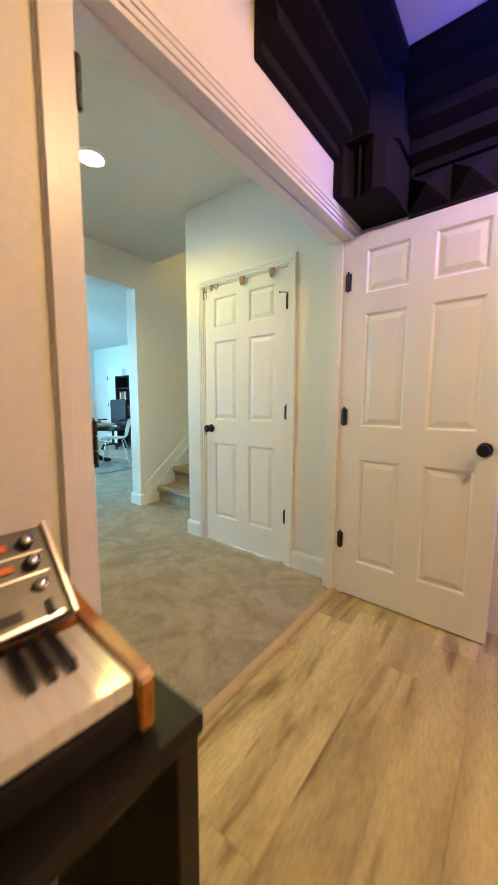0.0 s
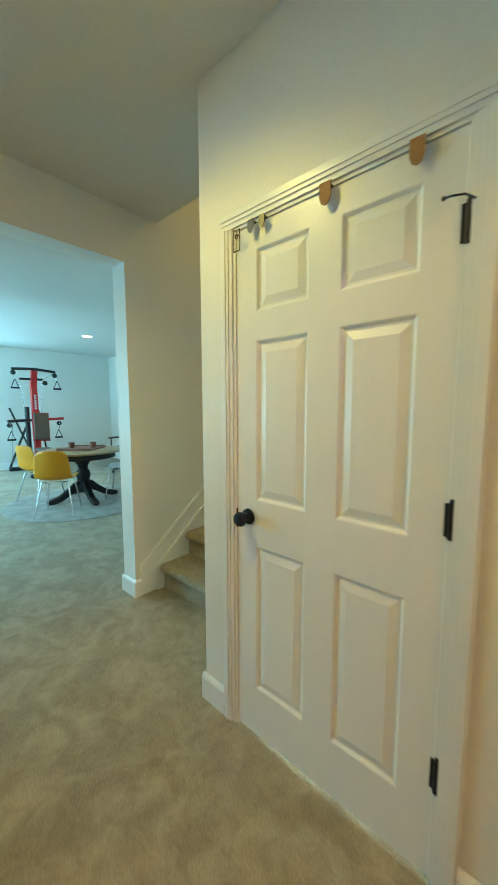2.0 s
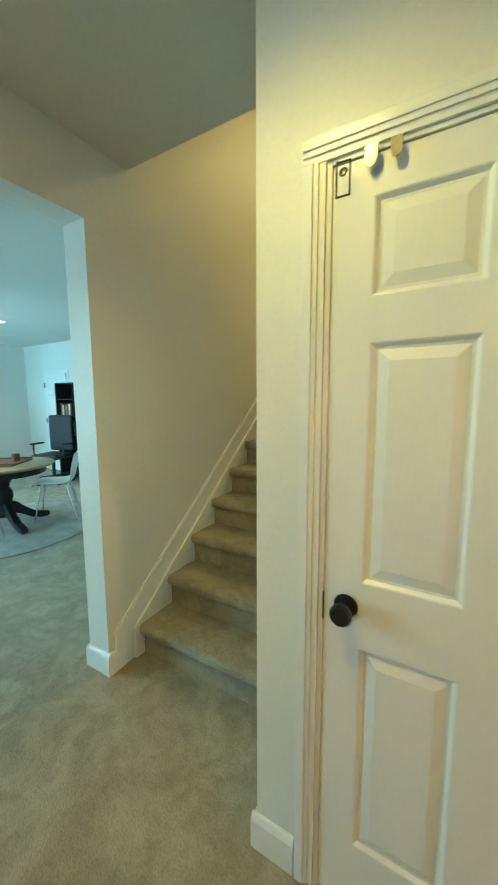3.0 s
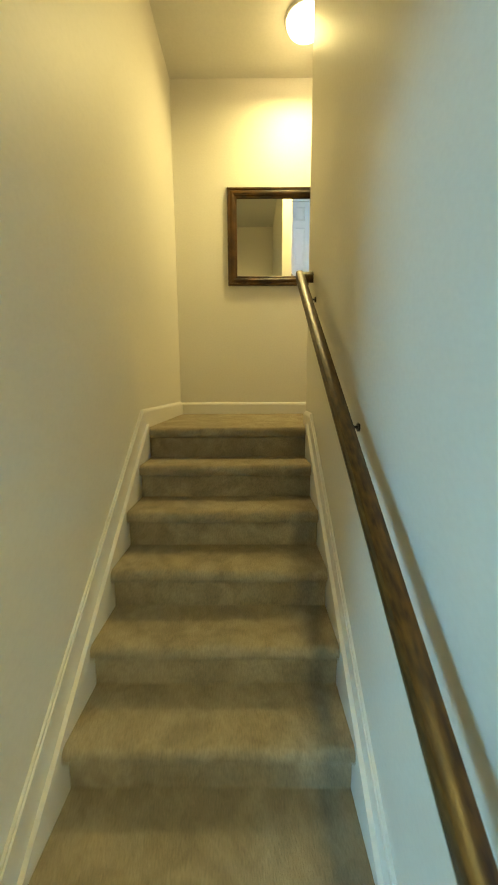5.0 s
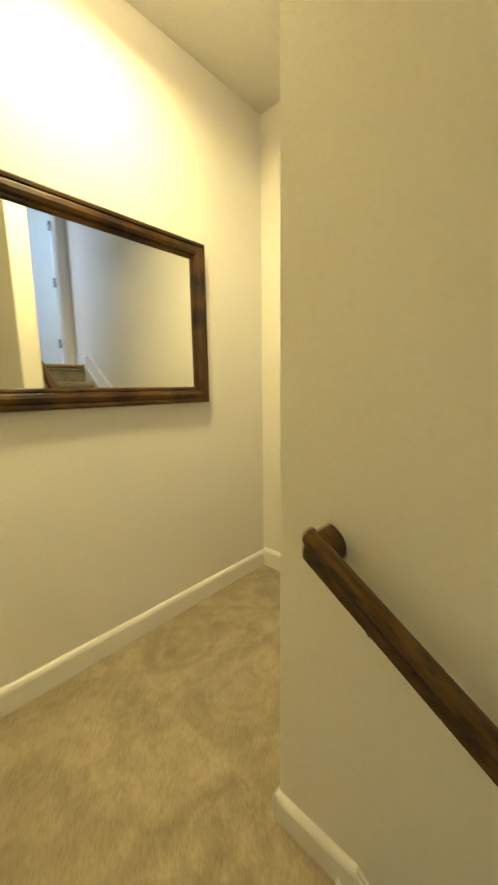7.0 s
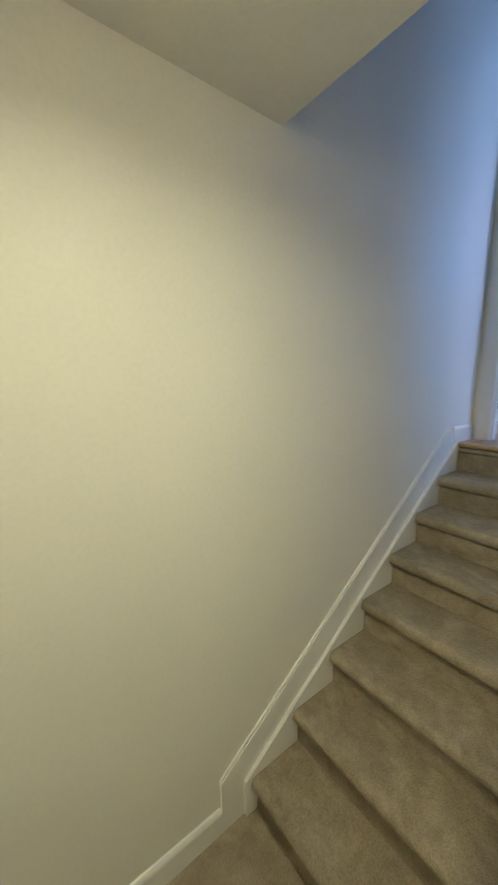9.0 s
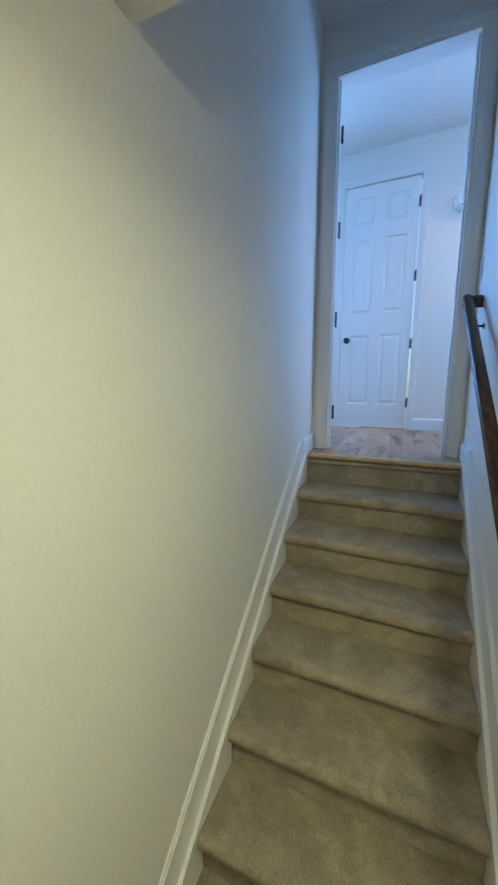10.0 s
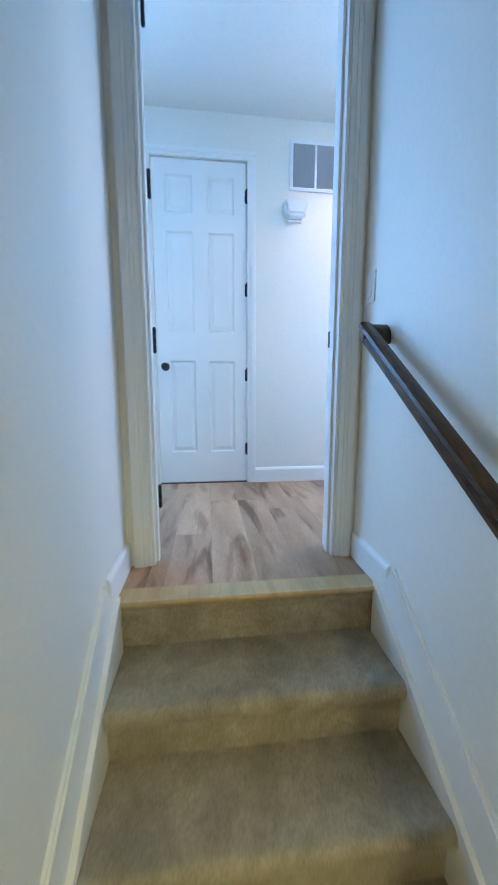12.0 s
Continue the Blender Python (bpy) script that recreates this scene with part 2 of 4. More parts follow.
def box(bm, x0, x1, y0, y1, z0, z1, bevel=0.0, m=None):
    g = bmesh.ops.create_cube(bm, size=1.0)
    bmesh.ops.scale(bm, vec=(abs(x1 - x0), abs(y1 - y0), abs(z1 - z0)), verts=g["verts"])
    bmesh.ops.translate(bm, vec=((x0 + x1) / 2, (y0 + y1) / 2, (z0 + z1) / 2), verts=g["verts"])
    vs = g["verts"]
    if bevel:
        es = list({e for v in vs for e in v.link_edges})
        r = bmesh.ops.bevel(bm, geom=es, offset=bevel, segments=2, affect="EDGES", profile=0.6)
        vs = list({v for f in r["faces"] for v in f.verts} | {v for v in vs if v.is_valid})
    if m is not None:
        bmesh.ops.transform(bm, matrix=m, verts=vs)
    return vs


def tube(bm, a, b, r, r2=None, seg=16, caps=True):
    a, b = Vector(a), Vector(b)
    d = b - a
    g = bmesh.ops.create_cone(bm, cap_ends=caps, segments=seg, radius1=r, radius2=r if r2 is None else r2, depth=d.length)
    q = d.to_track_quat("Z", "Y").to_matrix().to_4x4()
    bmesh.ops.transform(bm, matrix=Matrix.Translation((a + b) / 2) @ q, verts=g["verts"])
    return g["verts"]


def ball(bm, c, r, sx=1, sy=1, sz=1, seg=20):
    g = bmesh.ops.create_uvsphere(bm, u_segments=seg, v_segments=seg // 2 + 2, radius=r)
    bmesh.ops.transform(bm, matrix=Matrix.Translation(c) @ Matrix.Diagonal((sx, sy, sz, 1)), verts=g["verts"])
    return g["verts"]


def lathe(bm, profile, seg=28, m=None):
    """A turned shape round z from (radius, height) pairs."""
    rings = []
    for r, z in profile:
        rings.append([bm.verts.new((r * math.cos(2 * math.pi * i / seg), r * math.sin(2 * math.pi * i / seg), z)) for i in range(seg)])
    for p, q in zip(rings, rings[1:]):
        for i in range(seg):
            bm.faces.new((p[i], p[(i + 1) % seg], q[(i + 1) % seg], q[i]))
    bm.faces.new(rings[0][::-1])
    bm.faces.new(rings[-1])
    vs = [v for r in rings for v in r]
    if m is not None:
        bmesh.ops.transform(bm, matrix=m, verts=vs)
    return vs


def prism(bm, pts, axis, a, b):
    """Extrudes a polygon of (u, v) pairs along an axis from a to b: x gives (y, z), y gives (x, z), z gives (x, y)."""
    def at(u, v, w):
        return {"x": (w, u, v), "y": (u, w, v), "z": (u, v, w)}[axis]
    lo = [bm.verts.new(at(u, v, a)) for u, v in pts]
    hi = [bm.verts.new(at(u, v, b)) for u, v in pts]
    n = len(pts)
    bm.faces.new(lo)
    bm.faces.new(hi[::-1])
    for i in range(n):
        bm.faces.new((lo[i], hi[i], hi[(i + 1) % n], lo[(i + 1) % n]))
    return lo + hi


def rope(bm, pts, r, seg=8):
    for a, b in zip(pts, pts[1:]):
        tube(bm, a, b, r, seg=seg)
    for p in pts[1:-1]:
        ball(bm, p, r, seg=8)


def part(name, bm, material, parent=None, label="", smooth=False):
    bmesh.ops.recalc_face_normals(bm, faces=bm.faces[:])
    me = bpy.data.meshes.new(name)
    bm.to_mesh(me)
    bm.free()
    me.materials.append(material)
    if smooth:
        for f in me.polygons:
            f.use_smooth = True
        me.set_sharp_from_angle(angle=radians(40))
    ob = new(name, me)
    if parent is not None:
        ob.parent = parent
    if label:
        ob["label"] = label
    return ob


def thing(name, label, category, m=None, group="", kind=""):
    ob = new(name)
    ob.empty_display_size = 0.1
    if m is not None:
        ob.matrix_basis = m
    return tagged(ob, label, category, group, kind)


def solid(name, boxes, material, label, category, bevel=0.0, kind="structure"):
    bm = bmesh.new()
    for b in boxes:
        box(bm, *b, bevel=bevel)
    ob = part(name, bm, material)
    return tagged(ob, label, category, "", kind)


# ---- setting: walls, floors, ceilings ----
XL, XR, YB = -1.05, 1.113, 3.30          # stairwell left wall, outer wall, back wall
ZC, ZL, ZU, ZUC, ZLC = 2.667, 1.52, 3.04, 5.79, 4.35
R, T1, T2 = 0.19, 0.2388, 0.2534
N1, N2 = 0.431, 2.37                    # first nosings of the two flights
YE = 2.298                              # end of the partition
XH, XS = 1.33, 1.45                     # wall between hall and studio
OY0, OY1 = -1.637, -0.09                 # double doorway in it
FX = -7.85                              # far wall of the big room
PAINT = "off-white painted drywall with a light orange-peel texture"

solid("wall_stair_left", [(XL - 0.16, XL, 0.235, YB, 0, ZLC), (XL - 0.16, XL, -1.75, 0.235, 2.33, ZC), (XL - 0.16, XL, -1.75, -1.6, 0, 2.33)], M_WALL, PAINT + " beside the stairs, with a wide opening", "wall")
solid("wall_landing_back", [(XL - 0.16, XR + 0.12, YB, YB + 0.12, 0, ZLC + 0.1)], M_WALL, PAINT + " behind the stair landing", "wall")
solid("wall_partition", [(0, 0.11, 0.11, YE, 0, ZUC)], M_WALL, PAINT + " between the two stair flights", "wall")
solid("wall_closet_front", [(0, 0.195, 0, 0.11, 0, ZC), (0.985, XS, 0, 0.11, 0, ZC), (0.195, 0.985, 0, 0.11, 2.045, ZC)], M_WALL, PAINT + " round the closet door", "wall")
solid("wall_stair_outer", [(XR, XR + 0.12, 0.11, YB, 0, ZUC)], M_WALL, PAINT + " along the upper stair flight", "wall")
solid("wall_studio_hall", [(XH, XS, OY1, 0, 0, ZC), (XH, XS, -5.0, OY0, 0, ZC), (XH, XS, OY0, OY1, 2.05, ZC)], M_WALL, PAINT + " with a wide double doorway", "wall")
solid("wall_hall_south", [(XL - 0.16, XH, -1.87, -1.75, 0, ZC)], M_WALL, PAINT + " closing the hall", "wall")
solid("ceiling_hall", [(XL, XH, -1.75, 0.0, ZC, ZC + 0.1), (XL, 0.0, 0.0, 0.5, ZC, ZC + 0.1)], M_CEIL, "pale textured hall ceiling", "ceiling")
solid("wall_stair_header", [(XL, 0, 0.39, 0.5, ZC + 0.1, ZLC)], M_WALL, PAINT + " above the foot of the stairs", "wall")
solid("ceiling_landing", [(XL, 0.0, 0.5, YE, ZLC, ZLC + 0.1), (XL, 0.11, YE, YB, ZLC, ZLC + 0.1), (0.11, XR, 2.205, YB, ZLC, ZLC + 0.1)], M_CEIL, "pale textured ceiling over the stair landing", "ceiling")
solid("wall_upper_drop", [(0.11, XR, 2.205, 2.305, ZLC + 0.1, ZUC)], M_WALL, PAINT + " above the landing ceiling", "wall")
solid("ceiling_upper", [(-2.2, 3.2, -1.17, 0.33, ZUC, ZUC + 0.1), (0.0, XR + 0.12, 0.33, 2.305, ZUC, ZUC + 0.1)], M_CEIL, "white upstairs ceiling", "ceiling")
solid("floor_hall", [(XL - 0.16, 1.385, -1.87, 0.6, -0.1, 0.0)], M_CARPET, "beige cut-pile carpet in the hall", "carpet")
solid("floor_far_room", [(FX - 0.12, XL - 0.16, -3.0, 3.57, -0.1, 0.0)], M_CARPET, "beige cut-pile carpet in the big room", "carpet")
solid("floor_base", [(1.385, 5.0, -5.0, 0.11, -0.1, -0.012)], M_DARK, "floor under the studio planks", "floor")
solid("upper_floor_base", [(-2.2, 3.2, -1.17, 0.33, 2.80, ZU - 0.012), (0.11, XR, 0.33, 0.55, 2.80, ZU - 0.028)], M_DARK, "floor under the upstairs planks", "floor")

# big room
solid("wall_far_west", [(FX - 0.12, FX, -3.0, -0.78, 0, ZC), (FX - 0.12, FX, 0.91, 3.57, 0, ZC), (FX - 0.12, FX, -0.78, 0.91, 0, 0.95), (FX - 0.12, FX, -0.78, 0.91, 2.21, ZC)], M_WALL, PAINT + " with a window", "wall")
solid("wall_far_north", [(FX, XL - 0.16, 3.45, 3.57, 0, ZC)], M_WALL, PAINT + " at the back of the big room", "wall")
solid("wall_far_south", [(FX, -7.0, -3.0, -2.88, 0, ZC), (-4.2, XL - 0.16, -3.0, -2.88, 0, ZC), (-7.0, -4.2, -3.0, -2.88, 0, 0.8), (-7.0, -4.2, -3.0, -2.88, 2.2, ZC)], M_WALL, PAINT + " with a wide added window", "wall")
solid("wall_far_east", [(XL - 0.16, XL - 0.05, -3.0, -1.87, 0, ZC)], M_WALL, PAINT + " closing the big room", "wall")
solid("ceiling_far_room", [(FX, -2.88, -2.88, 3.45, ZC, ZC + 0.1)], M_CEIL, "white ceiling of the big room", "ceiling")
solid("soffit", [(-2.88, XL - 0.16, -2.88, 3.45, 2.42, ZC + 0.1)], M_CEIL, "dropped white soffit beside the opening", "ceiling")

# studio
solid("wall_studio_north", [(XS, 5.0, 0.0, 0.11, 0, ZC)], M_WALL, PAINT + " behind the open door", "wall")
solid("wall_studio_east", [(5.0, 5.12, -5.0, 0.11, 0, ZC)], M_WALL, PAINT + " closing the studio", "wall")
solid("wall_studio_south", [(XH, 5.12, -5.12, -5.0, 0, ZC)], M_WALL, PAINT + " closing the studio", "wall")
solid("ceiling_studio", [(XS, 5.0, -5.0, 0.0, ZC, ZC + 0.1)], M_CEIL, "white studio ceiling", "ceiling")

# upper hall
UX0, UX1, UZ1 = 0.20, 1.012, 5.50
solid("wall_upper_doorway", [(-2.2, UX0, 0.21, 0.33, ZU, ZUC), (UX1, 3.2, 0.21, 0.33, ZU, ZUC), (UX0, UX1, 0.21, 0.33, UZ1, ZUC)], M_WALL, PAINT + " round the doorway at the top of the stairs", "wall")
solid("wall_upper_far", [(-0.65, 0.443, -1.17, -1.05, ZU, ZUC), (-2.2, -1.95, -1.17, -1.05, ZU, ZUC), (-1.95, -0.65, -1.17, -1.05, ZU, 3.95), (-1.95, -0.65, -1.17, -1.05, 5.5, ZUC), (1.155, 1.45, -1.17, -1.05, ZU, ZUC), (2.75, 3.2, -1.17, -1.05, ZU, ZUC), (1.45, 2.75, -1.17, -1.05, ZU, 3.95), (1.45, 2.75, -1.17, -1.05, 5.5, ZUC), (0.443, 1.155, -1.17, -1.05, 5.48, ZUC)], M_WALL, PAINT + " round the tall upstairs door", "wall")
for nm, x0, x1 in (("wall_upper_east", 3.1, 3.2), ("wall_upper_west", -2.2, -2.1)):
    solid(nm, [(x0, x1, -1.05, 0.21, ZU, ZUC)], M_WALL, PAINT + " closing the upper hall", "wall")
solid("closet_back", [(0.11, XR, 1.0, 1.1, 0, 2.0)], M_WALL, "plain closet wall under the stairs", "wall")

# ---- mouldings ----
def base_profile(h, d):
    return [(0, 0), (d, 0), (d, h - 0.022), (d * 0.8, h - 0.012), (d * 0.45, h - 0.004), (0, h)]


def baseboard(p0, p1, n, z=0.0, h=0.125, d=0.016):
    """A baseboard along a wall from p0 to p1; n: the way off the wall."""
    bm = bmesh.new()
    lo, hi = [], []
    for u, v in base_profile(h, d):
        lo.append(bm.verts.new((p0[0] + n[0] * u, p0[1] + n[1] * u, z + v)))
        hi.append(bm.verts.new((p1[0] + n[0] * u, p1[1] + n[1] * u, z + v)))
    k = len(lo)
    bm.faces.new(lo)
    bm.faces.new(hi[::-1])
    for i in range(k):
        bm.faces.new((lo[i], hi[i], hi[(i + 1) % k], lo[(i + 1) % k]))
    return tagged(part("baseboard", bm, M_TRIM), "white painted baseboard with an eased top", "baseboard", "", "structure")


baseboard((XL, 0.235), (XL, 0.282), (1, 0))
baseboard((XL - 0.16, 0.235), (XL + 0.016, 0.235), (0, -1))
baseboard((XL - 0.16, 0.219), (XL - 0.16, 3.45), (-1, 0))
baseboard((-0.016, 0), (0.134, 0), (0, -1))
baseboard((0, 0), (0, 0.28), (-1, 0))
baseboard((1.045, 0), (XH, 0), (0, -1))
baseboard((XL, YB), (XR, YB), (0, -1), ZL, 0.11)
baseboard((XR, 2.524), (XR, YB - 0.016), (-1, 0), ZL, 0.125)
baseboard((XL, 2.058), (XL, YB - 0.016), (1, 0), ZL, 0.12)
baseboard((0, 2.058), (0, YE), (-1, 0), ZL, 0.092)
baseboard((-0.016, YE), (0.126, YE), (0, 1), ZL, 0.092)
baseboard((FX, -2.88), (FX, 3.45), (1, 0), 0, 0.15)
baseboard((FX + 0.016, 3.45), (-7.13, 3.45), (0, -1), 0, 0.15)
baseboard((-6.20, 3.45), (XL - 0.16, 3.45), (0, -1), 0, 0.15)
baseboard((-2.1, -1.05), (0.378, -1.05), (0, 1), ZU, 0.125)
baseboard((XR, 0.33), (XR, 0.64), (-1, 0), ZU, 0.115)
baseboard((0.11, 0.33), (0.11, 0.66), (1, 0), ZU, 0.115)
baseboard((XH, -1.75), (XL, -1.75), (0, 1))


def skirt(x, n, flight, stop=9.0, top=0.195, board=0.125):
    """The stepped skirt board and sloped moulding on one side of a flight, at the wall x, n: way off the wall."""
    if flight == 1:
        s, y0, z0, sg, yend, ztop = R / T1, N1, R, 1, N1 + 7 * T1, ZL
    else:
        s, y0, z0, sg, yend, ztop = R / T2, N2, ZL + R, -1, N2 - 7 * T2, ZU
    zf = z0 - R
    ya, yb = y0 - sg * 0.036, y0 - sg * 0.154
    if flight == 2:
        ya, yb = min(ya, stop - 0.118), min(yb, stop)
    line = lambda y, off: z0 + off + s * sg * (y - y0)
    bm = bmesh.new()
    low = [(ya, zf), (ya, line(ya, 0.023)), (yend, line(yend, 0.023)), (yend, line(yend, -0.32)), (ya + sg * 0.30, zf)]
    prism(bm, low, "x", x, x + n * 0.032)
    a = part("skirt_board", bm, M_TRIM)
    tagged(a, "white painted stair skirt board", "skirt board", "", "structure")
    bm = bmesh.new()
    ytop = y0 + (ztop + board - 0.003 - z0 - top) / s * sg
    yt2 = y0 + (ztop + 0.004 - z0 - 0.02) / s * sg
    zb = line(yb, 0.02)
    up = [(yb, zf), (yb, line(yb, top - 0.012)), (ytop, line(ytop, top - 0.012)), (yt2, line(yt2, 0.02)), (ya, line(ya, 0.02)), (ya, zf)]
    prism(bm, up, "x", x, x + n * 0.015)
    cap = [(yb, line(yb, top - 0.02)), (yb, line(yb, top)), (ytop, line(ytop, top)), (ytop, line(ytop, top - 0.02))]
    prism(bm, cap, "x", x, x + n * 0.009)
    b = part("stair_moulding", bm, M_TRIM)
    tagged(b, "white painted moulding rising with the stairs", "moulding", "", "structure")


skirt(XL, 1, 1, top=0.162, board=0.12)
skirt(0.0, -1, 1, top=0.125, board=0.092)
skirt(XR, -1, 2)
skirt(0.11, 1, 2, YE + 0.016)


def casing(name, a0, a1, z0, z1, plane, n, axis, w=0.07, sill=None):
    """Door casing in three boards with a stepped profile. axis: the way along the wall; plane: the wall's face; n: +-1 off it."""
    t = thing(name, "white painted door casing", "door frame", kind="structure")

    def board(lo, hi, zb, zt):
        bm = bmesh.new()
        upright = hi - lo < 0.2
        for d0, d1, cut in ((0, 0.009, 0.0), (0.0091, 0.014, 0.28), (0.0141, 0.018, 0.5)):
            u0, u1, v0, v1 = lo, hi, zb, zt
            if cut and upright and lo < a0:
                u0, u1 = lo + 0.004, hi - cut * w
            elif cut and upright:
                u0, u1 = lo + cut * w, hi - 0.004
            elif cut:
                v0, v1, u0, u1 = zb + cut * w, zt - 0.004, lo + 0.004, hi - 0.004
            p0, p1 = sorted((plane + n * d0, plane + n * d1))
            if axis == "x":
                box(bm, u0, u1, p0, p1, v0, v1, 0.0015)
            else:
                box(bm, p0, p1, u0, u1, v0, v1, 0.0015)
        part("casing_board", bm, M_TRIM, t)
    board(a0 - w, a0, z0, z1)
    board(a1, a1 + w, z0, z1)
    board(a0 - w, a1 + w, z1 + 0.001, z1 + w)
    return t


casing("door_frame_closet", 0.195, 0.985, 0, 2.045, 0, -1, "x", 0.06)
casing("door_frame_studio", OY0, OY1, 0, 2.05, XS, 1, "y", 0.065)
casing("door_frame_hall", OY0, OY1, 0, 2.05, XH, -1, "y", 0.065)
casing("door_frame_stairs", UX0, UX1, ZU, UZ1, 0.33, 1, "x", 0.074)
casing("door_frame_upper", 0.443, 1.155, ZU, 5.48, -1.05, 1, "x", 0.065)


def lining(name, boxes, label="white painted door lining"):
    t = thing(name, label, "door frame", kind="structure")
    for b in boxes:
        bm = bmesh.new()
        box(bm, *b, bevel=0.002)
        part("jamb_board", bm, M_TRIM, t)
    return t


lining("jamb_closet", [(0.195, 0.2085, -0.002, 0.11, 0, 2.045), (0.9715, 0.985, -0.002, 0.11, 0, 2.045), (0.2085, 0.9715, -0.002, 0.11, 2.034, 2.045)])
lining("jamb_studio", [(XH - 0.004, XS + 0.004, OY1 - 0.016, OY1, 0, 2.05), (XH - 0.004, XS + 0.004, OY0, OY0 + 0.016, 0, 2.05), (XH - 0.004, XS + 0.004, OY0 + 0.016, OY1 - 0.016, 2.034, 2.05),
                       (XH + 0.03, XH + 0.07, OY1 - 0.028, OY1 - 0.0161, 0, 2.033), (XH + 0.03, XH + 0.07, OY0 + 0.0161, OY0 + 0.028, 0, 2.033), (XH + 0.03, XH + 0.07, OY0 + 0.03, OY1 - 0.03, 2.022, 2.0339)])
lining("jamb_stairs", [(UX0, UX0 + 0.014, 0.206, 0.334, ZU, UZ1), (UX1 - 0.014, UX1, 0.206, 0.334, ZU, UZ1), (UX0 + 0.014, UX1 - 0.014, 0.206, 0.334, UZ1 - 0.014, UZ1),
                       (UX0 + 0.0141, UX0 + 0.026, 0.26, 0.30, ZU, UZ1 - 0.014), (UX1 - 0.026, UX1 - 0.0141, 0.26, 0.30, ZU, UZ1 - 0.014)])

# ---- doors ----
def panel_mesh(bm, x0, x1, z0, z1, y, n):
    """A raised panel sunk into a door face at y; n: the way out of the face (+-1)."""
    rings = [(0.0, 0.0), (0.004, -0.0015), (0.012, -0.010), (0.019, -0.0105), (0.046, -0.0025)]
    vs = []
    for i, d in rings:
        vs.append([bm.verts.new((a, y + n * d, b)) for a, b in ((x0 + i, z0 + i), (x1 - i, z0 + i), (x1 - i, z1 - i), (x0 + i, z1 - i))])
    for p, q in zip(vs, vs[1:]):
        for i in range(4):
            bm.faces.new((p[i], p[(i + 1) % 4], q[(i + 1) % 4], q[i]))
    bm.faces.new(vs[-1])


def six_panel_door(name, w, h, m, label, hinges, knob_side, thick=0.035, hinge_side_out=-1, knob_z=0.93):
    """A moulded six-panel door from x 0 to w, y 0 to thick, its face towards -y. knob_side: 0 at low x, 1 at high x."""
    d = thing(name, label, "door", m, kind="structure")
    st, mu = 0.096 * w / 0.76, 0.112 * w / 0.76
    s = h / 2.03
    rows = [(0.208 * s, 0.822 * s), (1.005 * s, 1.618 * s), (1.722 * s, 1.945 * s)]
    cols = [(st, (w - mu) / 2), ((w + mu) / 2, w - st)]
    bm = bmesh.new()
    box(bm, 0, w, 0.012, thick - 0.012, 0, h)
    zs = [0] + [z for r in rows for z in r] + [h]
    for f0, f1 in ((0, 0.0119), (thick - 0.0119, thick)):
        box(bm, 0, cols[0][0], f0, f1, 0, h)
        box(bm, cols[1][1], w, f0, f1, 0, h)
        for a, b in zip(zs[::2], zs[1::2]):
            box(bm, cols[0][0], cols[1][1], f0, f1, a, b)
        for a, b in rows:
            box(bm, cols[0][1], cols[1][0], f0, f1, a, b)
    part("slab", bm, M_DOOR, d)
    for a, b in rows:
        for c0, c1 in cols:
            bm = bmesh.new()
            panel_mesh(bm, c0, c1, a, b, 0, -1)
            panel_mesh(bm, c0, c1, a, b, thick, 1)
            part("panel", bm, M_DOOR, d)
    kx = 0.06 if knob_side == 0 else w - 0.06
    for sg in (-1, 1):
        yf = 0 if sg < 0 else thick
        rot = Matrix.Translation((kx, yf, knob_z)) @ Matrix.Rotation(radians(90 if sg < 0 else -90), 4, "X")
        bm = bmesh.new()
        lathe(bm, [(0.028, 0), (0.032, 0.003), (0.031, 0.008), (0.014, 0.011), (0.012, 0.03), (0.020, 0.036), (0.028, 0.046), (0.029, 0.056), (0.024, 0.064), (0.01, 0.068)], 24, rot)
        part("knob", bm, M_BLACK, d, "oil-rubbed black door knob", True)
    hx = w + 0.009 if knob_side == 0 else -0.004
    for hz in hinges:
        hy = -0.006 if hinge_side_out < 0 else thick + 0.006
        bm = bmesh.new()
        tube(bm, (hx, hy, hz - 0.05), (hx, hy, hz + 0.05), 0.0075, seg=10)
        ball(bm, (hx, hy, hz + 0.053), 0.006, seg=8)
        box(bm, hx - 0.017, hx + 0.017, hy + 0.002 if hinge_side_out < 0 else hy - 0.008, hy + 0.008 if hinge_side_out < 0 else hy - 0.002, hz - 0.045, hz + 0.045)
        part("hinge", bm, M_BLACK, d, "black butt hinge")
    return d


six_panel_door("door_1", 0.76, 2.02, pose(0.21, 0.004, 0.012), "closed white six-panel closet door in its frame", (0.335, 1.07, 1.80), 0)
six_panel_door("door_2", 0.745, 2.035, pose(1.440, -0.106, 0.008, 0, 0, -2.3), "open white six-panel door swung into the studio", (0.33, 1.06, 1.80), 1)
six_panel_door("door_3", 0.692, 2.42, pose(1.146, -1.06, ZU + 0.012, 0, 0, 180), "tall closed white six-panel door upstairs", (0.27, 0.87, 1.52, 2.19), 0)
six_panel_door("door_4", 0.74, 2.03, pose(-7.06, 3.41, 0.01), "closed white six-panel door in the big room", (0.3, 1.06, 1.8), 1)
casing("door_frame_far_room", -7.07, -6.31, 0, 2.05, 3.45, -1, "x", 0.065)

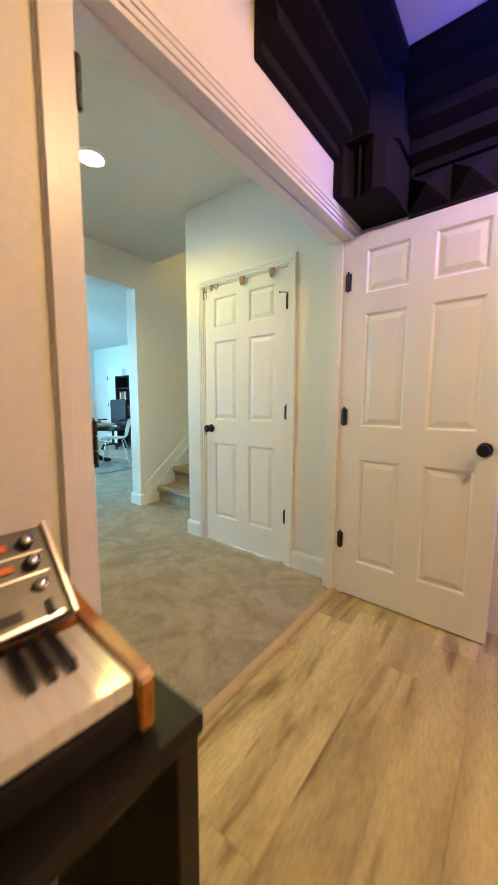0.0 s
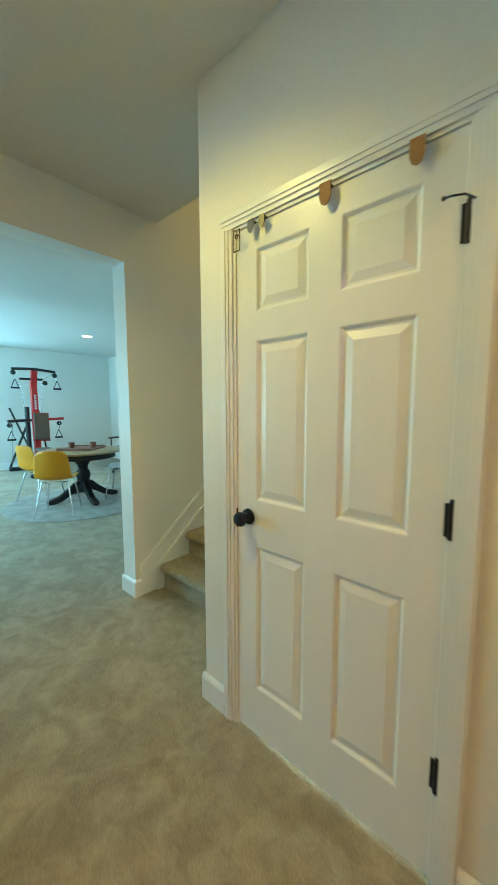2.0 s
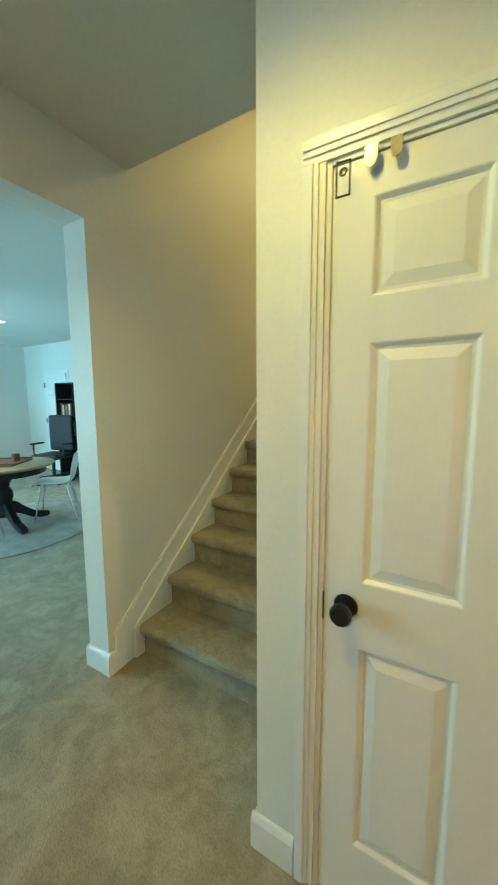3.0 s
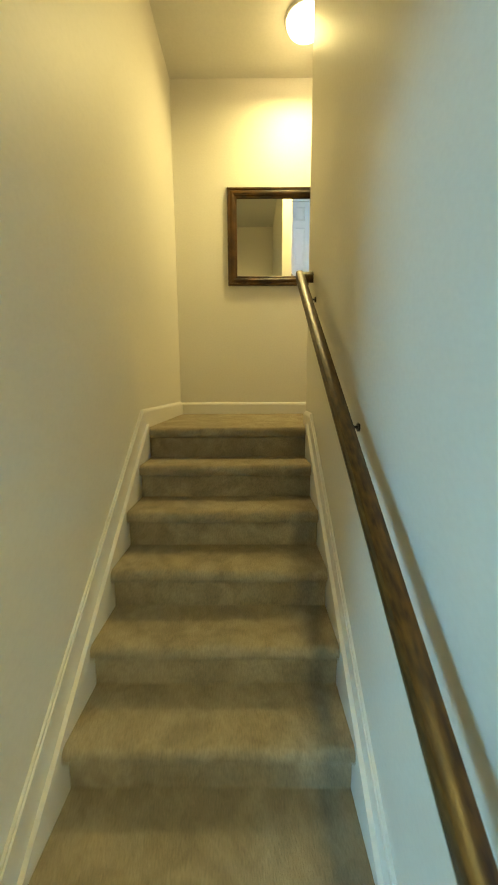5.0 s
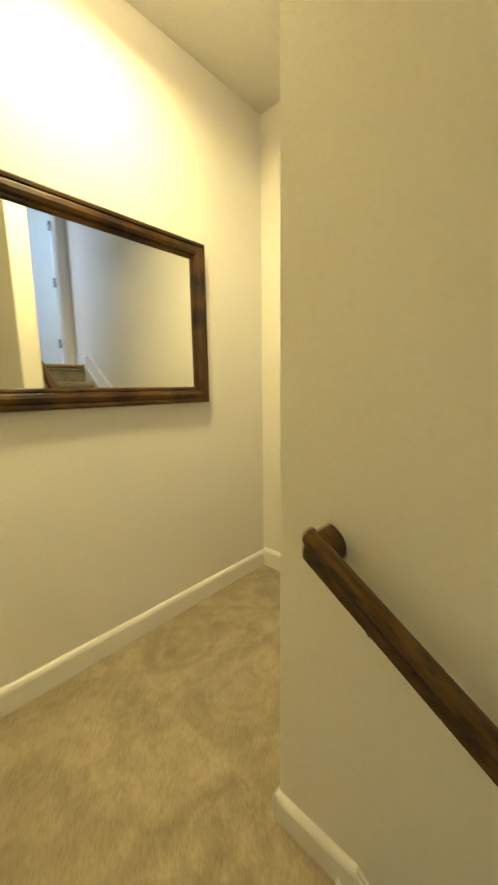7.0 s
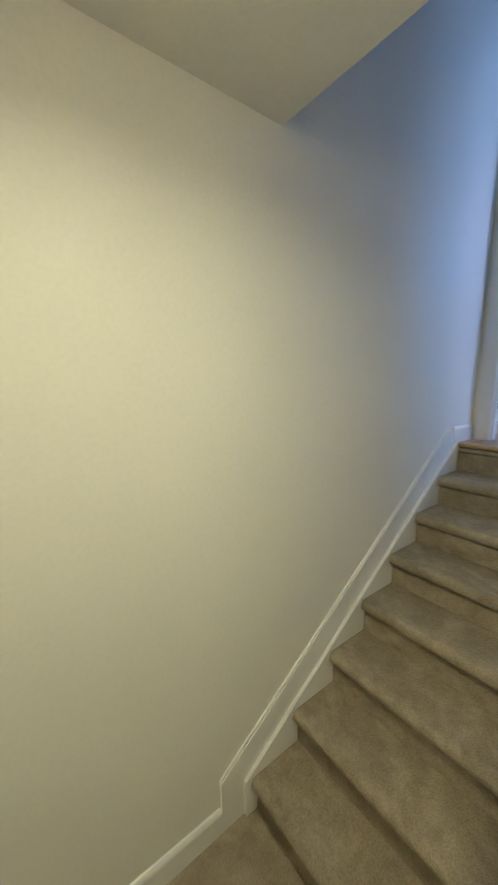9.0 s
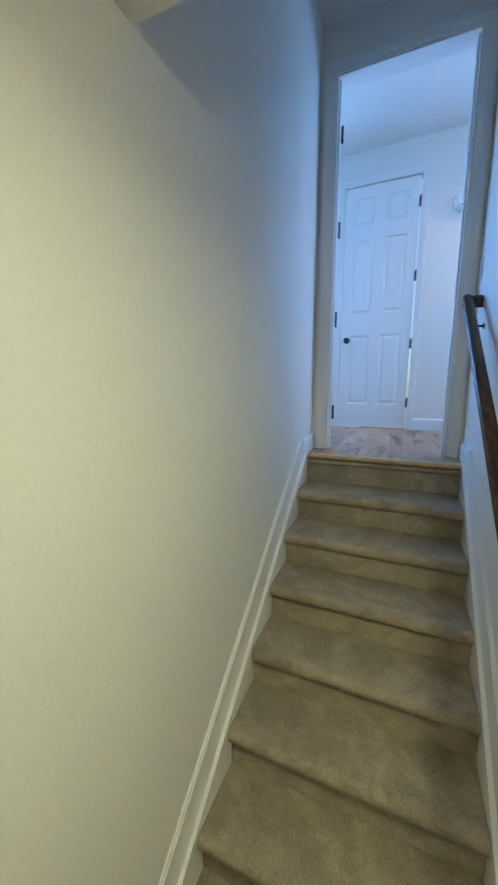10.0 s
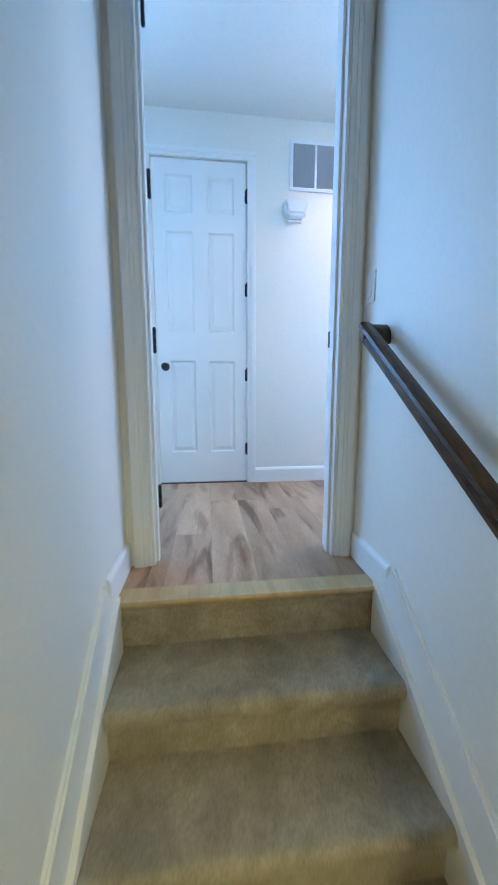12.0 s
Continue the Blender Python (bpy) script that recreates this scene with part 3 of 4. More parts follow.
# hinge leaves on jambs without a leaf
def jamb_hinge(at, rz, label, kx=0.02, ky=0.004):
    t = thing("jamb_hinge", label, "hinge", pose(*at, 0, 0, rz), "jamb hinges")
    bm = bmesh.new()
    box(bm, -0.017, 0.017, 0, 0.003, -0.05, 0.05, 0.001)
    part("leaf", bm, M_BLACK, t)
    bm = bmesh.new()
    for k in range(3):
        tube(bm, (kx, ky, -0.05 + k * 0.035), (kx, ky, -0.018 + k * 0.035), 0.008, seg=10)
    tube(bm, (kx, ky, -0.054), (kx, ky, 0.056), 0.005, seg=8)
    part("knuckle", bm, M_BLACK, t)


for z in (0.26, 1.05, 1.82):
    jamb_hinge((XS - 0.02, OY0 + 0.0165, z), 0, "black hinge leaf on the empty double-door jamb")
for z in (3.31, 4.0, 4.615, 5.22):
    jamb_hinge((UX1 - 0.0145, 0.228, z), -90 + 180, "black hinge leaf on the stair doorway jamb", -0.021, 0.012)
bm = bmesh.new()
box(bm, UX0 + 0.0145, UX0 + 0.0175, 0.21, 0.245, 3.98, 4.05, 0.001)
tagged(part("strike_plate", bm, M_BLACK), "black strike plate on the stair doorway jamb", "strike plate")

# ---- stairs ----
def step_mesh(bm, x0, x1, t):
    """A carpeted step: riser face at y 0, rounded nosing to -y, tread back to t."""
    pts = [(0, 0), (0, R - 0.070), (0.002, R - 0.066), (0.014, R - 0.060), (0.010, R - 0.055)]
    for i in range(9):
        a = radians(-92 - 178 * i / 8)
        pts.append((-0.010 + 0.026 * math.cos(a), R - 0.032 + 0.032 * math.sin(a)))
    pts += [(0.006, R - 0.0005), (0.03, R - 0.001), (t, R - 0.001), (t, 0)]
    prism(bm, pts, "x", x0, x1)


stairs1 = thing("staircase", "lower flight of beige carpeted stairs between two walls", "stairs", kind="structure")
stairs2 = thing("staircase", "upper flight of beige carpeted stairs between two walls", "stairs", kind="structure")
for k in range(7):
    bm = bmesh.new()
    step_mesh(bm, XL + 0.033, -0.033, T1 + 0.04)
    o = part("step", bm, M_CARPET, stairs1, smooth=True)
    o.location = (0, N1 + 0.026 + k * T1, k * R)
    bm = bmesh.new()
    step_mesh(bm, -XR + 0.033, -0.11 - 0.033, T2 + 0.04)
    o = part("step", bm, M_CARPET, stairs2, smooth=True)
    o.matrix_basis = pose(0, N2 - 0.026 - k * T2, ZL + k * R, 0, 0, 180)
bm = bmesh.new()
step_mesh(bm, XL + 0.0005, -0.0005, YB - (N1 + 0.026 + 7 * T1))
o = part("step", bm, M_CARPET, stairs1, smooth=True)
o.location = (0, N1 + 0.026 + 7 * T1, 7 * R)
bm = bmesh.new()
box(bm, -0.0004, XR, YE - 0.15, YB, ZL - 0.2, ZL - 0.001)
tagged(part("landing_floor", bm, M_CARPET), "beige carpeted stair landing", "landing", "", "structure")
bm = bmesh.new()
box(bm, 0.13, XR - 0.02, 0.552, 0.57, ZL + 7 * R - 0.05, ZU - 0.028)
tube(bm, (0.13, 0.577, ZU - 0.046), (XR - 0.02, 0.577, ZU - 0.046), 0.017, seg=14)
o = part("step", bm, M_CARPET, stairs2)

bm = bmesh.new()
prism(bm, [(0.51, ZU - 0.004), (0.595, ZU - 0.004), (0.607, ZU - 0.0005), (0.612, ZU - 0.010), (0.608, ZU - 0.022), (0.595, ZU - 0.029), (0.51, ZU - 0.029)], "x", 0.112, XR - 0.002)
bmesh.ops.translate(bm, vec=(0, 0, 0.006), verts=bm.verts[:])
tagged(part("stair_nosing", bm, M_OAKTRIM), "rounded oak nosing at the top of the stairs", "stair nosing", "", "structure")
bm = bmesh.new()
prism(bm, [(1.375, 0.0), (1.385, 0.010), (1.40, 0.014), (1.418, 0.013), (1.43, 0.004), (1.43, -0.01), (1.375, -0.01)], "y", OY0 + 0.017, OY1 - 0.017)
tagged(part("threshold", bm, M_OAKTRIM), "rounded oak threshold strip between carpet and planks", "threshold", "", "structure")


# ---- handrails ----
def handrail(label, x, n, a, b):
    """A stained rail at x off the wall; n: way off the wall; a, b: (y, z) of its ends."""
    t = thing("handrail", label, "handrail")
    c = x + n * 0.075
    prof = [(-0.022, -0.028), (0.022, -0.028), (0.024, -0.012), (0.018, 0.0), (0.026, 0.012), (0.022, 0.024), (0.010, 0.030), (-0.010, 0.030), (-0.022, 0.024), (-0.026, 0.012), (-0.018, 0.0), (-0.024, -0.012)]
    bm = bmesh.new()
    lo = [bm.verts.new((c + u, a[0], a[1] + v)) for u, v in prof]
    hi = [bm.verts.new((c + u, b[0], b[1] + v)) for u, v in prof]
    k = len(prof)
    bm.faces.new(lo)
    bm.faces.new(hi[::-1])
    for i in range(k):
        bm.faces.new((lo[i], hi[i], hi[(i + 1) % k], lo[(i + 1) % k]))
    part("rail", bm, M_RAIL, t, smooth=True)
    for (y, z), sg in ((a, 1 if b[0] > a[0] else -1), (b, -1 if b[0] > a[0] else 1)):
        bm = bmesh.new()
        prof = [(0.025 * math.copysign(abs(math.cos(w)) ** 0.75, math.cos(w)), 0.029 * math.copysign(abs(math.sin(w)) ** 0.75, math.sin(w))) for w in (math.tau * (i + 0.5) / 24 for i in range(24))]
        sl = (b[1] - a[1]) / (b[0] - a[0])
        vs = prism(bm, [(y + sg * (u + 0.024), z + v + sg * (u + 0.024) * sl) for u, v in prof], "x", x, c + n * 0.012)
        hi = [v for v in vs if abs(v.co.x - (c + n * 0.012)) < 1e-5]
        cy, cz = y + sg * 0.024, z + sg * 0.024 * sl
        tip = [bm.verts.new((c + n * 0.025, cy + (v.co.y - cy) * 0.72, cz + (v.co.z - cz) * 0.8)) for v in hi]
        k = len(hi)
        for q in range(k):
            bm.faces.new((hi[q], hi[(q + 1) % k], tip[(q + 1) % k], tip[q]))
        bm.faces.new(tip)
        bmesh.ops.delete(bm, geom=[f for f in bm.faces if all(v in hi for v in f.verts)], context="FACES_ONLY")
        part("wall_return", bm, M_RAIL, t, "mitred rail end returning to the wall", True)
    for f in (0.055, 0.47, 0.93):
        y, z = a[0] + (b[0] - a[0]) * f, a[1] + (b[1] - a[1]) * f
        bm = bmesh.new()
        tube(bm, (x, y, z - 0.075), (x + n * 0.006, y, z - 0.075), 0.015, seg=16)
        rope(bm, [(x + n * 0.004, y, z - 0.075), (x + n * 0.045, y, z - 0.072), (x + n * 0.072, y, z - 0.05), (c, y, z - 0.028)], 0.006)
        part("bracket", bm, M_BLACK, t, "black rail bracket")
    return t


handrail("dark stained wooden handrail on the lower stair wall", 0.0, -1, (0.20, 1.055), (2.165, 2.44))
handrail("dark stained wooden handrail on the upper stair wall", 0.11, 1, (2.37, 2.69), (0.525, 4.005))


# ---- switch plates ----
def switch_plate(m, gangs, label):
    t = thing("light_switch", label, "light switch", m)
    w = 0.07 + 0.046 * (gangs - 1)
    bm = bmesh.new()
    box(bm, -w / 2, w / 2, -0.006, 0, -0.058, 0.058, 0.002)
    part("plate", bm, M_WHITEP, t)
    for g in range(gangs):
        cx = (g - (gangs - 1) / 2) * 0.046
        bm = bmesh.new()
        prism(bm, [(-0.0065, -0.033), (-0.0105, -0.033), (-0.007, 0.033), (-0.0065, 0.033)], "x", cx - 0.016, cx + 0.016)
        part("rocker", bm, M_WHITEP, t)


switch_plate(pose(0, 0.235, 1.155, 0, 0, -90), 2, "white double rocker switch plate on the stair wall")
switch_plate(pose(0.11, 0.40, 4.19, 0, 0, 90), 1, "white rocker switch plate at the top of the stairs")
switch_plate(pose(-0.265, -1.05, 4.18, 0, 0, 180), 1, "white rocker switch plate on the upstairs wall")

# ---- mirror ----
mir = thing("wall_mirror", "rectangular wall mirror in a dark brown wooden frame", "mirror")
mx0, mx1, mz0, mz1 = -0.575, 0.618, 2.688, 3.497
prof = [(0, 0), (0, -0.030), (0.008, -0.037), (0.018, -0.036), (0.021, -0.030), (0.030, -0.034), (0.046, -0.036), (0.060, -0.030), (0.066, -0.020), (0.072, -0.023), (0.079, -0.020), (0.083, -0.012), (0.083, 0)]
cn = [(mx0, mz0, 1, 1), (mx1, mz0, -1, 1), (mx1, mz1, -1, -1), (mx0, mz1, 1, -1)]
for i in range(4):
    p, q = cn[i], cn[(i + 1) % 4]
    bm = bmesh.new()
    a = [bm.verts.new((p[0] + p[2] * u, YB - 0.004 + v, p[1] + p[3] * u)) for u, v in prof]
    b = [bm.verts.new((q[0] + q[2] * u, YB - 0.004 + v, q[1] + q[3] * u)) for u, v in prof]
    for j in range(len(prof)):
        j2 = (j + 1) % len(prof)
        bm.faces.new((a[j], b[j], b[j2], a[j2]))
    bm.faces.new(a)
    bm.faces.new(b[::-1])
    part("frame_rail", bm, M_FRAME, mir)
bm = bmesh.new()
box(bm, mx0 + 0.078, mx1 - 0.078, YB - 0.012, YB - 0.005, mz0 + 0.078, mz1 - 0.078)
part("mirror_glass", bm, M_MIRROR, mir, "clear bevelled mirror glass")

# ---- lamps ----
lamp = thing("ceiling_lamp", "round glowing dome lamp on the landing ceiling", "ceiling lamp")
bm = bmesh.new()
lathe(bm, [(0.15, ZLC), (0.152, ZLC - 0.012), (0.146, ZLC - 0.022)], 40, Matrix.Translation((0.03, 2.82, 0)))
part("rim", bm, M_VENT, lamp, smooth=True)
bm = bmesh.new()
lathe(bm, [(0.14, ZLC - 0.0225)] + [(0.14 * math.cos(radians(a)), ZLC - 0.023 - 0.075 * math.sin(radians(a))) for a in range(8, 89, 10)], 40, Matrix.Translation((0.03, 2.82, 0)))
dome = part("dome", bm, M_LAMP, lamp, "glowing frosted dome", True)
dome.visible_shadow = False


def downlight(x, y, z, label):
    t = thing("recessed_light", label, "recessed light", pose(x, y, z))
    bm = bmesh.new()
    vs = []
    lathe(bm, [(0.10, 0), (0.10, -0.004), (0.092, -0.009), (0.076, -0.010), (0.074, -0.004), (0.074, 0)], 36)
    part("trim_ring", bm, M_VENT, t, smooth=True)
    bm = bmesh.new()
    lathe(bm, [(0.073, -0.011), (0.073, -0.0125)], 36)
    o = part("lens", bm, M_DOWN, t, "glowing lens")
    o.visible_shadow = False


downlight(0.01, -0.783, ZC, "lit recessed ceiling light in the hall")
downlight(-5.43, 1.87, ZC, "lit recessed ceiling light in the big room")
# The studio fixture is added, out of view, to go with its stand-in lamp.
downlight(3.1, -1.0, ZC, "added recessed ceiling light standing in for the unseen studio lamp")

# ---- upper hall fittings ----
vent = thing("return_air_grille", "white louvred return-air grille high on the wall", "vent")
vx0, vx1, vz0, vz1 = -0.275, 0.121, 5.30, 5.645
bm = bmesh.new()
box(bm, vx0 + 0.02, vx1 - 0.02, -1.05, -1.047, vz0 + 0.02, vz1 - 0.02)
part("backing", bm, M_DARK, vent)
bm = bmesh.new()
for b in ((vx0, vx1, vz0, vz0 + 0.025), (vx0, vx1, vz1 - 0.025, vz1), (vx0, vx0 + 0.025, vz0 + 0.025, vz1 - 0.025), (vx1 - 0.025, vx1, vz0 + 0.025, vz1 - 0.025)):
    box(bm, b[0], b[1], -1.05, -1.038, b[2], b[3], 0.002)
box(bm, (vx0 + vx1) / 2 - 0.008, (vx0 + vx1) / 2 + 0.008, -1.046, -1.036, vz0 + 0.026, vz1 - 0.026)
part("frame", bm, M_VENT, vent)
sl = bpy.data.meshes.new("slat")
bm = bmesh.new()
prism(bm, [(-1.0465, -0.005), (-1.0375, 0.003), (-1.037, 0.0045), (-1.046, -0.0035)], "x", vx0 + 0.026, vx1 - 0.026)
bm.to_mesh(sl)
bm.free()
sl.materials.append(M_SLAT)
for i in range(22):
    o = new("slat", sl)
    o.parent, o.location = vent, (0, 0, vz0 + 0.036 + i * 0.0134)

chime = thing("wall_sconce", "white rounded half-bowl sconce under the grille", "sconce")
bm = bmesh.new()
lo = [bm.verts.new(p) for p in ((0.005, -1.05, 5.09), (0.155, -1.05, 5.09), (0.145, -0.975, 5.105), (0.015, -0.975, 5.105))]
hi = [bm.verts.new(p) for p in ((-0.02, -1.05, 5.205), (0.18, -1.05, 5.205), (0.175, -0.955, 5.205), (-0.015, -0.955, 5.205))]
bm.faces.new(lo)
bm.faces.new(hi[::-1])
for i in range(4):
    bm.faces.new((lo[i], hi[i], hi[(i + 1) % 4], lo[(i + 1) % 4]))
bmesh.ops.bevel(bm, geom=bm.edges[:], offset=0.018, segments=4, affect="EDGES")
part("bowl", bm, M_VENT, chime, smooth=True)
bm = bmesh.new()
box(bm, 0.025, 0.135, -1.05, -1.03, 5.077, 5.0895, 0.002)
part("back_plate", bm, M_VENT, chime)
bm = bmesh.new()
tube(bm, (-0.28, -1.05, 3.10), (-0.28, -0.98, 3.10), 0.006, seg=10)
tube(bm, (-0.28, -0.98, 3.10), (-0.28, -0.965, 3.10), 0.012, seg=12)
tagged(part("door_stop", bm, M_BLACK), "black spring door stop on the baseboard", "door stop")

# ---- over-door hooks on the closet door ----
def strap(x, label, k=1.0, mtl=None):
    t = thing("over_door_hook", label, "hook", pose(x, 0.004, 2.032), "over-door hooks")
    bm = bmesh.new()
    pts = [(-0.019, 0.012), (0.019, 0.012), (0.019, -0.030), (0.013, -0.046), (0, -0.053), (-0.013, -0.046), (-0.019, -0.030)]
    prism(bm, [(u * k, v * k) for u, v in pts], "y", -0.024, -0.020)
    part("tongue", bm, mtl or M_BRONZE, t)
    bm = bmesh.new()
    box(bm, -0.017 * k, 0.017 * k, -0.0198, 0.0, 0.0005, 0.0035)
    part("clip", bm, M_BRASS, t)


strap(0.60, "brown leather hook strap over the closet door top")
strap(0.86, "brown leather hook strap over the closet door top")
strap(0.352, "small tan hook strap over the closet door top", 0.62, M_TAN)
strap(0.300, "small silver hook strap over the closet door top", 0.72, M_CHROME)
bm = bmesh.new()
box(bm, 0.2072, 0.2092, -0.004, 0.012, 0.885, 0.965, 0.0008)
tagged(part("strike_plate", bm, M_BLACK), "black strike plate on the closet door jamb", "strike plate")
hg = thing("wire_hanger", "wire scroll hook hanging over the closet door corner", "hook", pose(0.245, 0.0, 2.03))
bm = bmesh.new()
rope(bm, [(-0.018, -0.012, 0.0), (-0.018, -0.03, -0.01), (-0.018, -0.03, -0.085), (0.012, -0.03, -0.085), (0.012, -0.03, -0.012), (-0.018, -0.03, -0.012)], 0.0022)
part("loop", bm, M_BRASS, hg)
bm = bmesh.new()
sc = [(-0.003 + 0.010 * math.cos(a) * (1 - a / 16), -0.03, -0.035 + 0.010 * math.sin(a) * (1 - a / 16)) for a in [i * 0.6 for i in range(18)]]
rope(bm, sc, 0.0018, 6)
part("scroll", bm, M_BRASS, hg)
st = thing("door_stay", "black wire door stay at the top hinge", "door hardware", pose(0.965, -0.012, 1.86))
bm = bmesh.new()
rope(bm, [(-0.036, -0.012, 0.012), (-0.018, -0.02, 0.008), (0.008, -0.012, 0.006), (0.03, -0.014, -0.012)], 0.0028)
ball(bm, (-0.037, -0.012, 0.012), 0.006, seg=10)
part("wire", bm, M_BLACK, st)

# ---- studio: foam, desk, keyboard ----
foam_n = [(0.0, 0.0), (0.30, 0.0), (0.30, -0.045), (0.215, -0.075), (0.235, -0.14), (0.15, -0.165), (0.165, -0.225), (0.085, -0.25), (0.095, -0.315), (0.03, -0.335), (0.03, -0.372), (0.0, -0.378)]


def bass_trap(label, axis, a, b):
    bm = bmesh.new()
    if axis == "y":
        prism(bm, [(XS + 0.001 + u, ZC - 0.001 + v) for u, v in foam_n], "y", a, b)
    else:
        prism(bm, [(-0.001 - u, ZC - 0.001 + v) for u, v in foam_n], "x", a, b)
    return tagged(part("bass_trap", bm, M_FOAM), label, "acoustic foam", "bass traps")


bass_trap("black ribbed foam bass trap along the wall and ceiling", "y", -1.0, -0.30)
bass_trap("black ribbed foam bass trap along the wall and ceiling", "x", XS + 0.275, XS + 1.0)
bass_trap("black ribbed foam bass trap along the wall and ceiling", "x", XS + 1.01, XS + 1.65)
bm = bmesh.new()
prism(bm, [(XS + 0.001, -0.001), (XS + 0.001, -0.38), (XS + 0.17, -0.38), (XS + 0.27, -0.26), (XS + 0.27, -0.001)], "z", 2.34, ZC - 0.002)
prism(bm, [(XS + 0.001, -0.001), (XS + 0.001, -0.37), (XS + 0.05, -0.378), (XS + 0.07, -0.345), (XS + 0.10, -0.325), (XS + 0.115, -0.345), (XS + 0.13, -0.32), (XS + 0.16, -0.345), (XS + 0.185, -0.36), (XS + 0.235, -0.33), (XS + 0.255, -0.24), (XS + 0.255, -0.001)], "z", 2.115, 2.339)
tagged(part("corner_foam", bm, M_FOAM), "black ribbed foam cube in the ceiling corner", "acoustic foam")
# The three lower panels are added to darken the wall beside the door.
for x0, z0, label in [(XS + 0.262, 1.765, "above the open door"), (XS + 0.827, 1.765, "above the open door")] + [(XS + 0.827, 0.19 + 0.523 * i, "added to darken the wall beside the open door") for i in range(3)]:
    bm = bmesh.new()
    box(bm, x0, x0 + 0.56, -0.02, -0.001, z0, z0 + 0.52)
    for a in range(3):
        for c in range(3):
            px, pz, sx, sz = x0 + a * 0.1865, z0 + c * 0.1733, 0.1865, 0.1733
            q = [bm.verts.new(p) for p in ((px, -0.0205, pz), (px + sx, -0.0205, pz), (px + sx, -0.0205, pz + sz), (px, -0.0205, pz + sz), (px + sx / 2, -0.10 if z0 > 1.7 else -0.05, pz + sz / 2))]
            for k in range(4):
                bm.faces.new((q[k], q[(k + 1) % 4], q[4]))
    tagged(part("foam_panel", bm, M_FOAM), "black pyramid foam panel " + label, "acoustic foam", "foam panels")

desk = thing("desk", "black wooden studio desk against the wall", "desk")
bm = bmesh.new()
box(bm, XS + 0.02, 1.924, -3.1, -1.73, 0.69, 0.72, 0.004)
part("desktop", bm, M_DESK, desk)
for y0, y1 in ((-1.77, -1.732), (-3.09, -3.05)):
    bm = bmesh.new()
    box(bm, XS + 0.03, 1.914, y0, y1, 0, 0.69, 0.003)
    part("side_panel", bm, M_DESK, desk)
bm = bmesh.new()
box(bm, XS + 0.03, XS + 0.05, -3.05, -1.77, 0.25, 0.69)
part("back_panel", bm, M_DESK, desk)

kb = thing("keyboard", "small synthesizer keyboard with orange wooden end cheeks", "keyboard", pose(1.622, -1.763, 0.722, 0, 0, -4.5))
bm = bmesh.new()
box(bm, 0.0, 0.262, -0.62, -0.022, 0.0, 0.045, 0.004)
part("case", bm, M_DARKW, kb)
bm = bmesh.new()
prism(bm, [(0.0, 0.0), (0.268, 0.0), (0.268, 0.072), (0.255, 0.082), (0.10, 0.086), (0.0, 0.10)], "y", -0.022, 0.0)
bmesh.ops.bevel(bm, geom=bm.edges[:], offset=0.003, segments=2, affect="EDGES")
part("end_cheek", bm, M_CHEEK, kb, "orange stained wooden cheek")
bm = bmesh.new()
box(bm, 0.0, 0.085, -0.62, -0.023, 0.0455, 0.083, 0.003)
part("rear_rail", bm, M_CHEEK, kb, "orange wooden rail")
bm = bmesh.new()
box(bm, 0.062, 0.078, -0.16, -0.03, 0.0832, 0.0845)
part("name_strip", bm, M_WHITEP, kb, "pale strip of unreadable markings")
for i in range(25):
    y1 = -0.0245 - i * 0.0235
    bm = bmesh.new()
    box(bm, 0.09, 0.257, y1 - 0.0232, y1, 0.05, 0.075, 0.0012)
    part("white_key", bm, M_KEYW, kb)
    if (i % 7) not in (0, 4) and i < 24:
        bm = bmesh.new()
        prism(bm, [(0.09, 0.0755), (0.19, 0.0755), (0.182, 0.088), (0.09, 0.089)], "y", y1 - 0.0235 - 0.006, y1 - 0.0235 + 0.006)
        part("black_key", bm, M_KEYB, kb)

sy = thing("synth_module", "grey metal sound module tilted up behind the keys", "synthesizer", pose(1.728, -1.812, 0.833, 0, 48, 0))
bm = bmesh.new()
box(bm, -0.15, 0.0, -0.36, 0.0, -0.03, 0.0, 0.003)
part("panel", bm, M_PANEL, sy)
bm = bmesh.new()
box(bm, -0.155, 0.004, 0.0005, 0.008, -0.034, 0.006, 0.002)
part("end_cap", bm, M_ALU, sy, "brushed aluminium end cap")
for r in range(2):
    for c in range(4):
        bm = bmesh.new()
        lathe(bm, [(0.011, 0), (0.010, 0.014), (0.008, 0.016)], 18, Matrix.Translation((-0.125 + r * 0.034, -0.03 - c * 0.075, 0.0005)))
        kn = part("knob", bm, M_RUBBER, sy, "black knob with a silver cap", True)
        bm = bmesh.new()
        lathe(bm, [(0.0078, 0.0162), (0.0076, 0.0185), (0.006, 0.0195)], 18, Matrix.Translation((-0.125 + r * 0.034, -0.03 - c * 0.075, 0.0005)))
        part("cap", bm, M_CHROME, kn, "brushed silver cap", True)
        bm = bmesh.new()
        box(bm, -0.1305 + r * 0.034, -0.1195 + r * 0.034, -0.077 - c * 0.075, -0.055 - c * 0.075, 0.0005, 0.006, 0.0026)
        part("button", bm, M_ORANGE, sy, "orange button")
for y in (-0.028, -0.11):
    bm = bmesh.new()
    lathe(bm, [(0.010, 0), (0.009, 0.010), (0.004, 0.012)], 16, Matrix.Translation((-0.055, y, 0.0005)))
    part("knob", bm, M_CHROME, sy, "silver knob", True)
bm = bmesh.new()
box(bm, -0.03, -0.008, -0.03, -0.022, 0.0005, 0.008, 0.001)
part("slider", bm, M_RUBBER, sy)
